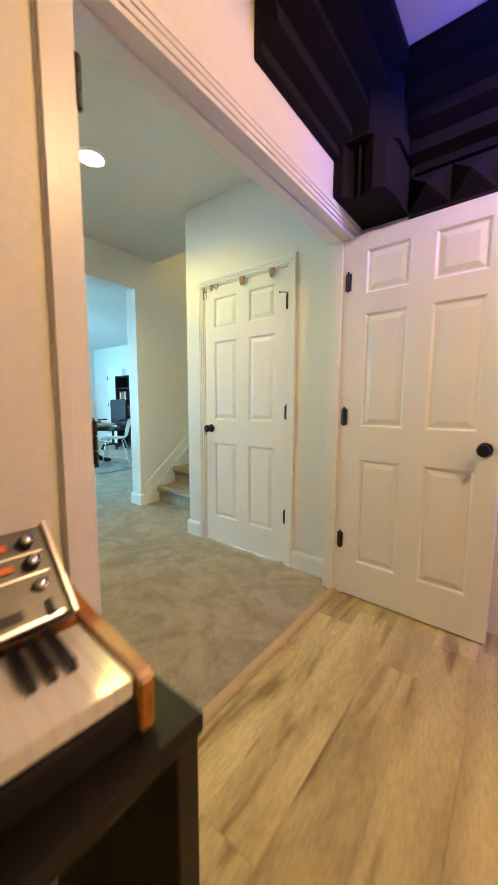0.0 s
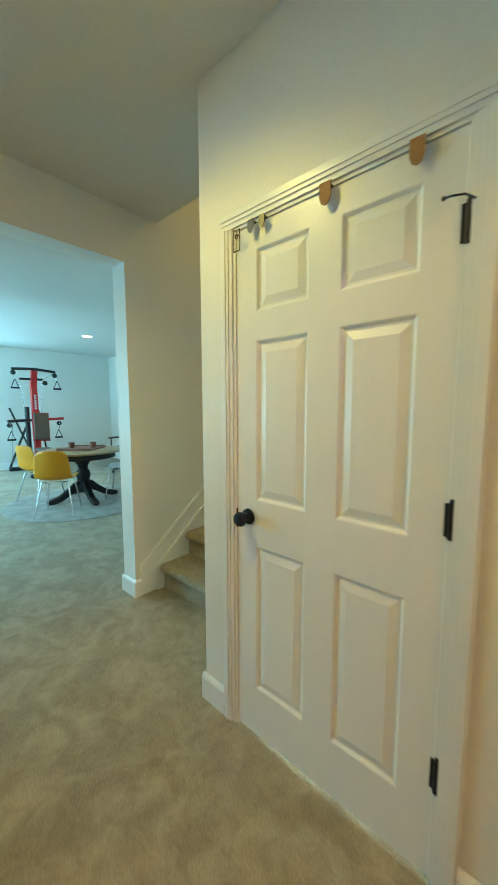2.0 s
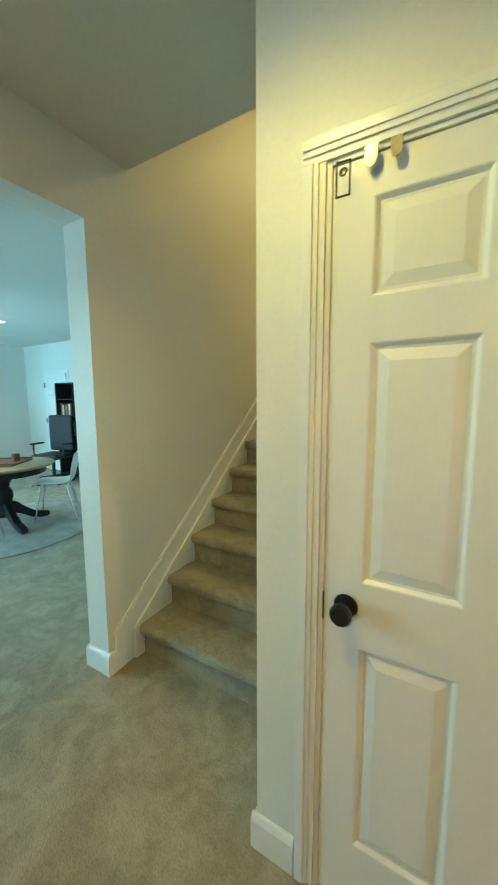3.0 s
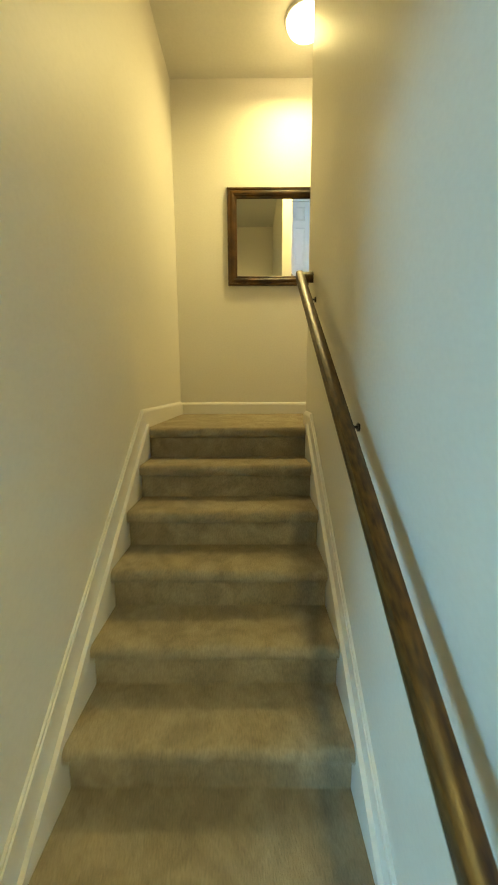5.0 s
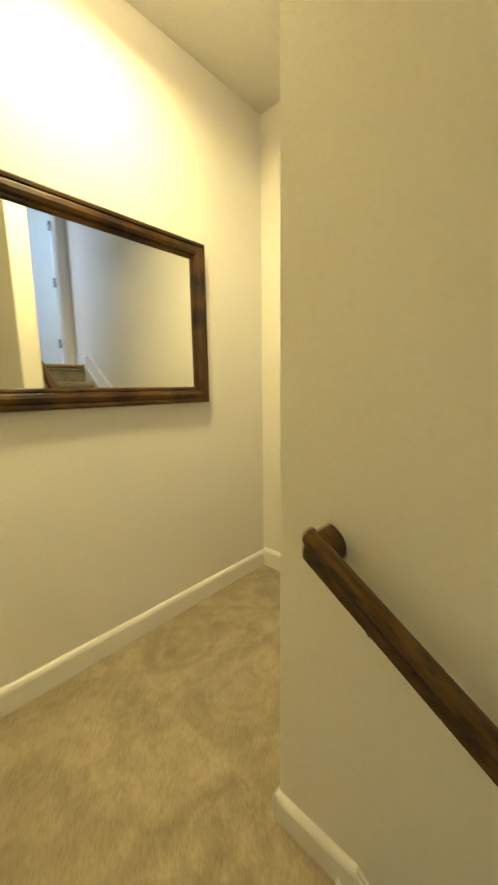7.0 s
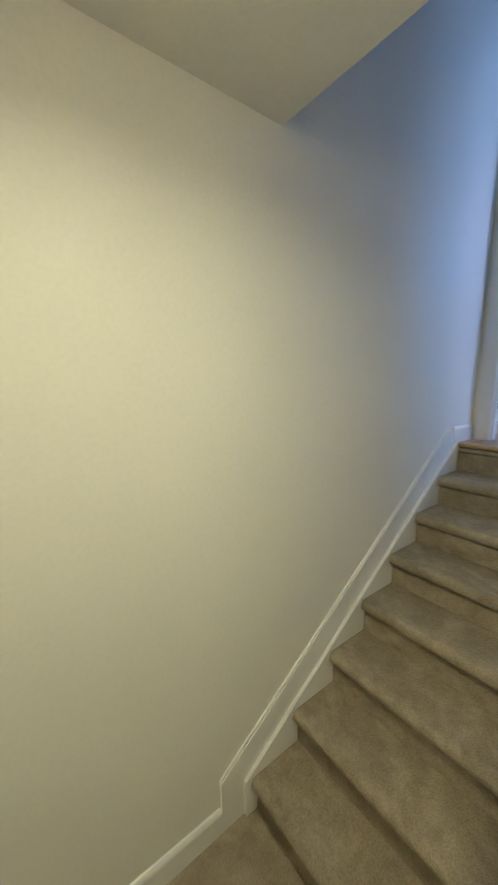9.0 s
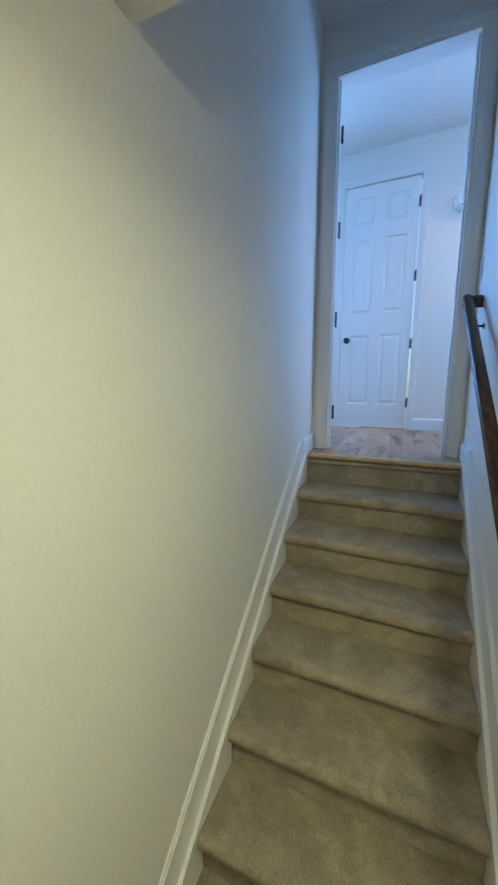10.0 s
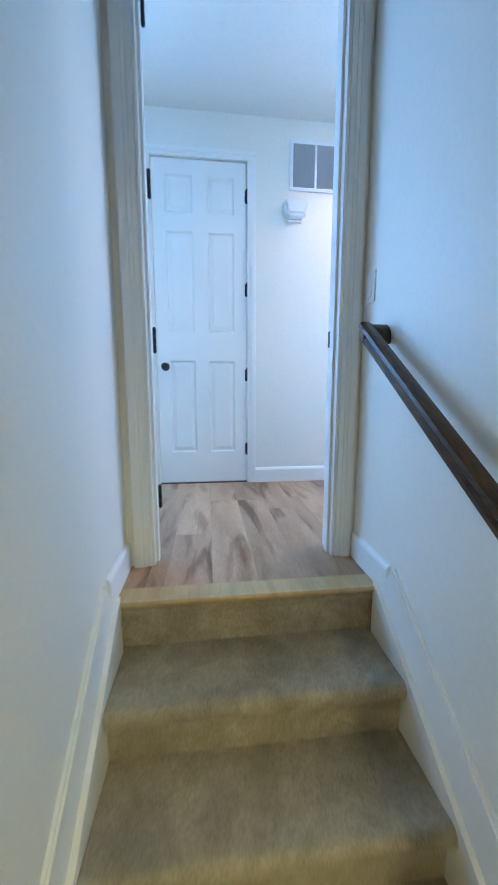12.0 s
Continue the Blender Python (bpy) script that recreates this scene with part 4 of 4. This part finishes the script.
for x, y0, y1, w in ((-0.108, -0.35, -0.01, 0.0016), (-0.074, -0.35, -0.01, 0.0016), (-0.006, -0.35, -0.01, 0.003)):
    bm = bmesh.new()
    box(bm, x - w, x + w, y0, y1, 0.0004, 0.0012)
    part("printed_line", bm, M_ALU, sy, "pale printed line")
bm = bmesh.new()
box(bm, -0.030, -0.016, -0.20, -0.06, 0.0004, 0.0014)
part("name_plate", bm, M_RUBBER, sy, "dark plate of unreadable lettering")
bm = bmesh.new()
box(bm, -0.064, -0.042, -0.20, -0.135, 0.0004, 0.0014)
part("display", bm, M_CHROME, sy, "small glossy display")

# ---- hall cabinet ----
cab = thing("cabinet", "cream cabinet with turned corner posts and a black top", "cabinet", pose(-0.01, 0.05, 0))
bm = bmesh.new()
box(bm, -1.0, -0.05, -1.79, -1.18, 0.04, 1.05, 0.004)
part("body", bm, M_CREAM, cab)
bm = bmesh.new()
box(bm, -1.04, 0.02, -1.748, -1.115, 1.051, 1.09, 0.006)
part("top", bm, M_DARKW, cab, "black painted top")
for x in (-0.045, -1.0):
    for y in (-1.165, -1.70):
        bm = bmesh.new()
        M = Matrix.Translation((x, y, 0))
        box(bm, x - 0.04, x + 0.04, y - 0.04, y + 0.04, 0.0, 0.16, 0.004)
        lathe(bm, [(0.034, 0.16), (0.038, 0.175), (0.03, 0.19), (0.036, 0.21), (0.028, 0.225), (0.031, 0.42), (0.036, 0.47), (0.042, 0.50), (0.034, 0.515), (0.042, 0.53), (0.034, 0.545), (0.044, 0.56), (0.03, 0.60), (0.032, 0.62), (0.026, 0.64), (0.036, 0.88), (0.040, 0.91), (0.034, 0.93), (0.04, 0.95)], 24, M)
        box(bm, x - 0.04, x + 0.04, y - 0.04, y + 0.04, 0.95, 1.05, 0.004)
        part("turned_post", bm, M_CREAM, cab, smooth=True)
for i in range(2):
    bm = bmesh.new()
    x0 = -0.96 + i * 0.45
    box(bm, x0, x0 + 0.42, -1.1795, -1.165, 0.1, 0.78, 0.004)
    dr = part("cabinet_door", bm, M_CREAM, cab)
    bm = bmesh.new()
    ball(bm, (x0 + (0.38 if i == 0 else 0.04), -1.155, 0.5), 0.014, seg=14)
    part("knob", bm, M_BLACK, dr, smooth=True)
    bm = bmesh.new()
    box(bm, x0, x0 + 0.42, -1.1795, -1.165, 0.80, 1.02, 0.004)
    dr = part("drawer", bm, M_CREAM, cab)
    bm = bmesh.new()
    ball(bm, (x0 + 0.21, -1.155, 0.91), 0.014, seg=14)
    part("knob", bm, M_BLACK, dr, smooth=True)

# ---- big room ----
bm = bmesh.new()
lathe(bm, [(1.0, 0.0), (1.005, 0.006), (0.995, 0.012)] + [(0.96 - 0.05 * i, 0.0128 if i % 2 == 0 else 0.0105) for i in range(18)], 72, Matrix.Translation((-4.03, 1.1, 0.0005)))
tagged(part("rug", bm, M_RUG), "round pale grey woven rug under the table", "rug")

tb = thing("dining_table", "round oak-topped pedestal table with a black base on a rug", "table", pose(-4.03, 1.11, 0.0138))
bm = bmesh.new()
lathe(bm, [(0.51, 0.705), (0.535, 0.712), (0.55, 0.725), (0.547, 0.738), (0.53, 0.745), (0.05, 0.7455)], 64)
part("tabletop", bm, M_TABLE, tb, "worn oak top", True)
bm = bmesh.new()
lathe(bm, [(0.455, 0.63), (0.455, 0.704)], 48)
part("apron", bm, M_DARKW, tb, smooth=True)
bm = bmesh.new()
lathe(bm, [(0.075, 0.12), (0.095, 0.15), (0.10, 0.2), (0.07, 0.25), (0.085, 0.30), (0.10, 0.36), (0.095, 0.42), (0.065, 0.47), (0.075, 0.52), (0.12, 0.58), (0.18, 0.629)], 28)
part("pedestal", bm, M_DARKW, tb, smooth=True)
for k in range(4):
    bm = bmesh.new()
    prism(bm, [(0.05, 0.30), (0.13, 0.27), (0.22, 0.17), (0.33, 0.09), (0.43, 0.075), (0.49, 0.06), (0.50, 0.03), (0.48, 0.0), (0.40, 0.0), (0.28, 0.035), (0.18, 0.10), (0.06, 0.16)], "y", -0.035, 0.035)
    bmesh.ops.bevel(bm, geom=bm.edges[:], offset=0.01, segments=2, affect="EDGES")
    o = part("foot", bm, M_DARKW, tb, "curved black foot")
    o.matrix_basis = pose(0, 0, 0, 0, 0, -4 + 90 * k)

tray = thing("game_board", "red-brown wooden game board on the table", "board game", pose(-4.05, 1.12, 0.7598, 0, 0, 38))
bm = bmesh.new()
box(bm, -0.24, 0.24, -0.24, 0.24, 0, 0.02, 0.004)
part("board", bm, M_REDW, tray)
for s in (-1, 1):
    bm = bmesh.new()
    box(bm, -0.24, 0.24, s * 0.225 - 0.015, s * 0.225 + 0.015, 0.0205, 0.035, 0.003)
    part("rim", bm, M_REDW, tray)
for x, y, h in ((-0.12, -0.1, 0.075), (0.10, 0.12, 0.085)):
    bm = bmesh.new()
    lathe(bm, [(0.04, 0), (0.045, h * 0.9), (0.043, h)], 20, Matrix.Translation((0, 0, 0)))
    o = tagged(part("dice_cup", bm, M_REDW, smooth=True), "red-brown wooden cup on the game board", "cup")
    o.location = (-4.05 + x, 1.12 + y, 0.7805)


def shell_chair(m, shell, label, group="chairs round the table"):
    ch = thing("dining_chair", label, "chair", m, group)
    prof = [(0.23, 0.425, 0.19), (0.19, 0.45, 0.205), (0.08, 0.445, 0.215), (-0.06, 0.435, 0.22), (-0.16, 0.445, 0.22), (-0.215, 0.485, 0.215), (-0.24, 0.55, 0.21), (-0.262, 0.65, 0.205), (-0.285, 0.75, 0.195), (-0.298, 0.81, 0.17), (-0.303, 0.835, 0.12)]
    bm = bmesh.new()
    cols = 10
    rows = []
    for y, z, w in prof:
        row = []
        for i in range(cols + 1):
            u = i / cols * 2 - 1
            lift = 0.035 * u * u
            back = max(0.0, min(1.0, (z - 0.47) / 0.1))
            row.append(bm.verts.new((u * w, y + lift * back * 1.3, z + lift * (1 - back))))
        rows.append(row)
    for p, q in zip(rows, rows[1:]):
        for i in range(cols):
            bm.faces.new((p[i], p[i + 1], q[i + 1], q[i]))
    sh = part("shell", bm, shell, ch, smooth=True)
    md = sh.modifiers.new("thickness", "SOLIDIFY")
    md.thickness = 0.010
    sb = sh.modifiers.new("round", "SUBSURF")
    sb.levels = sb.render_levels = 1
    for sx in (-1, 1):
        for top, foot in (((sx * 0.15, 0.14, 0.425), (sx * 0.21, 0.21, 0.006)), ((sx * 0.15, -0.14, 0.425), (sx * 0.22, -0.25, 0.006))):
            bm = bmesh.new()
            rope(bm, [(sx * 0.10, top[1], 0.425), top, foot], 0.010, 12)
            tube(bm, (foot[0], foot[1], 0.0), (foot[0], foot[1], 0.012), 0.012, seg=12)
            part("leg", bm, M_CHROME, ch, "chrome tube leg", True)
    bm = bmesh.new()
    for y in (0.14, -0.14):
        tube(bm, (-0.11, y, 0.425), (0.11, y, 0.425), 0.010, seg=12)
    part("under_frame", bm, M_CHROME, ch)
    return ch


RZ = 0.0138
ya = shell_chair(pose(-3.606, 0.624, RZ, 0, 0, 55), M_YELLOW, "yellow moulded shell chair with chrome legs beside the table")
copy_thing(ya, pose(-4.44, 0.69, RZ, 0, 0, 18))
shell_chair(pose(-3.80, 1.60, RZ, 0, 0, 140), M_WHITEP, "white moulded shell chair with chrome legs beside the table")

gym = thing("home_gym", "red and black cable home gym by the wall", "exercise machine", pose(-7.02, 1.44, 0.0) @ Matrix.Diagonal((1.04, 1.0, 1.04, 1.0)))


def gp(name, mtl, label, *tubes):
    bm = bmesh.new()
    for a, b, r in tubes:
        tube(bm, a, b, r, seg=12)
    return part(name, bm, mtl, gym, label, True)


bm = bmesh.new()
box(bm, -0.62, 1.05, -0.05, 0.05, 0.0, 0.09, 0.008)
box(bm, -0.60, -0.48, -0.42, 0.42, 0.0, 0.07, 0.008)
box(bm, 0.55, 0.65, -0.35, 0.35, 0.0, 0.07, 0.008)
part("base", bm, M_RUBBER, gym)
bm = bmesh.new()
prism(bm, [(-0.10, 0.09), (0.0, 0.09), (-0.04, 1.2), (-0.06, 1.75), (0.03, 2.02), (-0.04, 2.06), (-0.16, 1.80), (-0.14, 1.2)], "y", -0.055, 0.055)
bmesh.ops.bevel(bm, geom=bm.edges[:], offset=0.008, segments=2, affect="EDGES")
col = part("column", bm, M_RED, gym, "red steel column")
for i in range(6):
    bm = bmesh.new()
    box(bm, -0.036, -0.030, -0.02, 0.02, 1.28 + i * 0.05, 1.31 + i * 0.05)
    o = part("lettering_bar", bm, M_WHITEP, col)
gp("top_bar", M_RUBBER, "black lat bar", ((0, -0.40, 2.05), (0.0, 0.0, 2.07), 0.026), ((0, 0, 2.07), (0, 0.40, 2.03), 0.026))
gp("pulley_bar", M_RUBBER, "", ((-0.05, -0.26, 1.87), (-0.05, 0.16, 1.87), 0.022))
gp("arm", M_RUBBER, "black chest arm", ((-0.02, -0.03, 1.06), (0.06, -0.54, 1.05), 0.028))
gp("arm", M_RED, "red-tipped chest arm", ((-0.02, 0.03, 1.06), (0.06, 0.50, 1.08), 0.026))
gp("rear_strut", M_RUBBER, "", ((-0.12, -0.14, 0.3), (-0.2, -0.12, 1.32), 0.045), ((-0.2, -0.12, 1.0), (-0.55, -0.40, 0.08), 0.022), ((-0.2, 0.1, 1.25), (-0.5, 0.35, 0.08), 0.018), ((-0.25, -0.42, 1.30), (-0.3, -0.1, 0.5), 0.018))
bm = bmesh.new()
tilt = Matrix.Translation((0.12, 0.03, 0.93)) @ Matrix.Rotation(radians(-14), 4, "Y") @ Matrix.Rotation(radians(-4), 4, "X")
box(bm, 0.0, 0.045, -0.14, 0.14, -0.27, 0.27, 0.02, tilt)
part("back_pad", bm, M_SEAT, gym, "brown vinyl back pad")
bm = bmesh.new()
box(bm, -0.022, -0.001, -0.16, 0.16, -0.29, 0.29, 0.008, tilt)
part("pad_shell", bm, M_RED, gym, "red moulded shell behind the back pad")
bm = bmesh.new()
box(bm, 0.16, 0.62, -0.13, 0.13, 0.46, 0.52, 0.02)
part("seat_pad", bm, M_SEAT, gym, "brown vinyl seat pad")
gp("seat_post", M_RUBBER, "", ((0.4, 0, 0.09), (0.4, 0, 0.46), 0.035))
gp("cable", M_CHROME, "thin steel cable", ((0.0, -0.38, 2.02), (0.02, -0.36, 1.86), 0.004), ((0, 0.38, 2.02), (0.02, 0.42, 1.86), 0.004), ((0.06, -0.50, 1.04), (0.06, -0.48, 0.86), 0.004), ((0.06, 0.42, 1.05), (0.06, 0.40, 0.86), 0.004), ((-0.05, 0.16, 1.87), (0.0, 0.36, 2.0), 0.004), ((-0.1, -0.25, 1.85), (-0.2, -0.15, 1.2), 0.004), ((-0.05, 0.15, 1.85), (-0.12, 0.12, 1.1), 0.004), ((0.06, -0.46, 1.0), (-0.3, -0.42, 0.1), 0.004))
for y, z in ((-0.36, 1.86), (0.42, 1.86), (-0.48, 0.86), (0.40, 0.86)):
    bm = bmesh.new()
    rope(bm, [(0.02, y, z), (0.02, y - 0.07, z - 0.17), (0.02, y + 0.07, z - 0.17), (0.02, y, z)], 0.007)
    tube(bm, (0.02, y - 0.075, z - 0.17), (0.02, y + 0.075, z - 0.17), 0.018, seg=12)
    part("grip", bm, M_RUBBER, gym, "black stirrup handle", True)
for y, z in ((-0.38, 1.98), (0.38, 1.96), (0.19, 1.80), (-0.50, 0.97), (0.42, 0.98)):
    bm = bmesh.new()
    tube(bm, (-0.005, y, z), (0.03, y, z), 0.045, seg=20)
    part("pulley", bm, M_RUBBER, gym, "", True)

bc = thing("bookcase", "tall black bookcase with a few books against the wall", "bookcase")
bm = bmesh.new()
for b in ((-6.19, -6.16, 3.10, 3.43, 0, 1.82), (-5.40, -5.37, 3.10, 3.43, 0, 1.82), (-6.16, -5.40, 3.41, 3.43, 0, 1.82)):
    box(bm, *b)
part("carcass", bm, M_DARKW, bc)
for z in (0.05, 0.42, 0.79, 1.16, 1.50, 1.80):
    bm = bmesh.new()
    box(bm, -6.159, -5.401, 3.11, 3.409, z, z + 0.022)
    part("shelf", bm, M_DARKW, bc)
for i in range(14):
    row = i // 7
    w = 0.026 + 0.012 * random.random()
    x = -6.13 + (i % 7) * 0.05
    h = 0.20 + 0.08 * random.random()
    z = (1.182, 0.812)[row]
    bm = bmesh.new()
    box(bm, x, x + w, 3.16, 3.38, z, z + h, 0.002)
    tagged(part("book", bm, (M_REDW, M_WHITEP, M_SEAT, M_TABLE)[i % 4]), "upright book on the bookcase shelf", "book", "books on the shelf")

oc = thing("office_chair", "dark high-backed office chair on a star base", "office chair", pose(-5.75, 2.72, 0, 0, 0, 200))
for k in range(5):
    bm = bmesh.new()
    a = radians(72 * k)
    rope(bm, [(0, 0, 0.12), (0.30 * math.cos(a), 0.30 * math.sin(a), 0.08)], 0.022)
    tube(bm, (0.30 * math.cos(a), 0.30 * math.sin(a) - 0.02, 0.03), (0.30 * math.cos(a), 0.30 * math.sin(a) + 0.02, 0.03), 0.03, seg=14)
    part("star_leg", bm, M_RUBBER, oc)
bm = bmesh.new()
tube(bm, (0, 0, 0.1), (0, 0, 0.45), 0.03)
part("column", bm, M_RUBBER, oc)
bm = bmesh.new()
box(bm, -0.25, 0.25, -0.25, 0.25, 0.45, 0.54, 0.035)
part("seat", bm, M_RUBBER, oc)
bm = bmesh.new()
box(bm, -0.24, 0.24, -0.31, -0.22, 0.56, 1.22, 0.04)
part("backrest", bm, M_RUBBER, oc)
for s in (-1, 1):
    bm = bmesh.new()
    rope(bm, [(s * 0.24, 0.1, 0.5), (s * 0.30, 0.1, 0.54), (s * 0.30, 0.1, 0.70)], 0.014)
    box(bm, s * 0.30 - 0.03, s * 0.30 + 0.03, -0.14, 0.16, 0.70, 0.73, 0.01)
    part("armrest", bm, M_RUBBER, oc)


def window(name, plane, a0, a1, z0, z1, axis, n, label):
    """A framed two-sash window in an opening. axis: the way along the wall; plane: the wall's room face; n: into the room."""
    t = thing(name, label, "window", kind="structure")

    def bx(bm, u0, u1, d0, d1, v0, v1, bev=0.003):
        p0, p1 = sorted((plane + n * d0, plane + n * d1))
        if axis == "y":
            box(bm, p0, p1, u0, u1, v0, v1, bev)
        else:
            box(bm, u0, u1, p0, p1, v0, v1, bev)
    bm = bmesh.new()
    w = 0.05
    for b in ((a0, a0 + w, z0, z1), (a1 - w, a1, z0, z1), (a0 + w, a1 - w, z0, z0 + w), (a0 + w, a1 - w, z1 - w, z1), ((a0 + a1) / 2 - 0.025, (a0 + a1) / 2 + 0.025, z0 + w, z1 - w)):
        bx(bm, b[0], b[1], -0.09, -0.04, b[2], b[3])
    part("window_frame", bm, M_WHITEP, t)
    bm = bmesh.new()
    bx(bm, a0 - 0.03, a1 + 0.03, -0.039, 0.03, z0 - 0.012, z0 + 0.006)
    part("window_sill", bm, M_TRIM, t)
    for u0, u1 in ((a0 + w, (a0 + a1) / 2 - 0.025), ((a0 + a1) / 2 + 0.025, a1 - w)):
        bm = bmesh.new()
        bx(bm, u0, u1, -0.068, -0.062, z0 + w, z1 - w, 0)
        g = part("pane", bm, M_GLASS, t)
        g.visible_shadow = False
    return t


window("window_1", FX, -0.78, 0.91, 0.952, 2.21, "y", 1, "white framed window in the big room, bright outdoors behind")
# Added out of view to hold the south daylight lamp.
window("window_2", -2.88, -7.0, -4.2, 0.8, 2.2, "x", 1, "unseen wide white framed window added to let daylight into the big room")
# Both upper hall windows are added out of view to hold the daylight lamps.
window("window_3", -1.05, 1.45, 2.75, 3.95, 5.5, "x", 1, "unseen white framed window added to let daylight into the upper hall")
window("window_4", -1.05, -1.95, -0.65, 3.95, 5.5, "x", 1, "unseen white framed window added to let daylight into the upper hall")
bl = thing("roller_blind", "dark rolled-up blind at the window head", "blind")
bm = bmesh.new()
tube(bm, (FX + 0.0, -0.73, 2.16), (FX + 0.0, 0.86, 2.16), 0.028)
part("roll", bm, M_RUBBER, bl)
bm = bmesh.new()
box(bm, -14.0, -13.9, -14, 16, -3, 9)
tagged(part("backdrop", bm, M_OUT), "bright overcast daylight outdoors", "backdrop", "", "structure")
bm = bmesh.new()
box(bm, -13.89, -13.6, 0.4, 6.0, -3, 2.3)
tagged(part("backdrop_hill", bm, M_GREY), "pale grey hillside outdoors", "backdrop", "", "structure")
downlight(-0.75, -0.45, ZUC, "lit recessed ceiling light in the upper hall")


# ---- planks ----
def planks(name, label, x0, x1, y0, y1, z, w, length, seed):
    rng = random.Random(seed)
    floor = thing(name, label, "wood floor", kind="structure")
    x = x0
    while x < x1 - 0.01:
        xe = min(x + w, x1)
        y = y0 - rng.random() * length * 0.9
        while y < y1:
            ye = y + length
            a, b = max(y, y0), min(ye, y1)
            if b - a > 0.02:
                bm = bmesh.new()
                box(bm, x + 0.0003, xe - 0.0003, a + 0.0003, b - 0.0003, z - 0.012, z)
                es = [e for e in bm.edges if all(v.co.z > z - 0.001 for v in e.verts)]
                bmesh.ops.bevel(bm, geom=es, offset=0.0007, segments=1, affect="EDGES")
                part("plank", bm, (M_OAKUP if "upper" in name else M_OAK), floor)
            y = ye
        x = xe


planks("floor_studio", "light oak plank floor in the studio", 1.43, 4.99, -4.99, -0.001, 0.0, 0.185, 1.22, 4)
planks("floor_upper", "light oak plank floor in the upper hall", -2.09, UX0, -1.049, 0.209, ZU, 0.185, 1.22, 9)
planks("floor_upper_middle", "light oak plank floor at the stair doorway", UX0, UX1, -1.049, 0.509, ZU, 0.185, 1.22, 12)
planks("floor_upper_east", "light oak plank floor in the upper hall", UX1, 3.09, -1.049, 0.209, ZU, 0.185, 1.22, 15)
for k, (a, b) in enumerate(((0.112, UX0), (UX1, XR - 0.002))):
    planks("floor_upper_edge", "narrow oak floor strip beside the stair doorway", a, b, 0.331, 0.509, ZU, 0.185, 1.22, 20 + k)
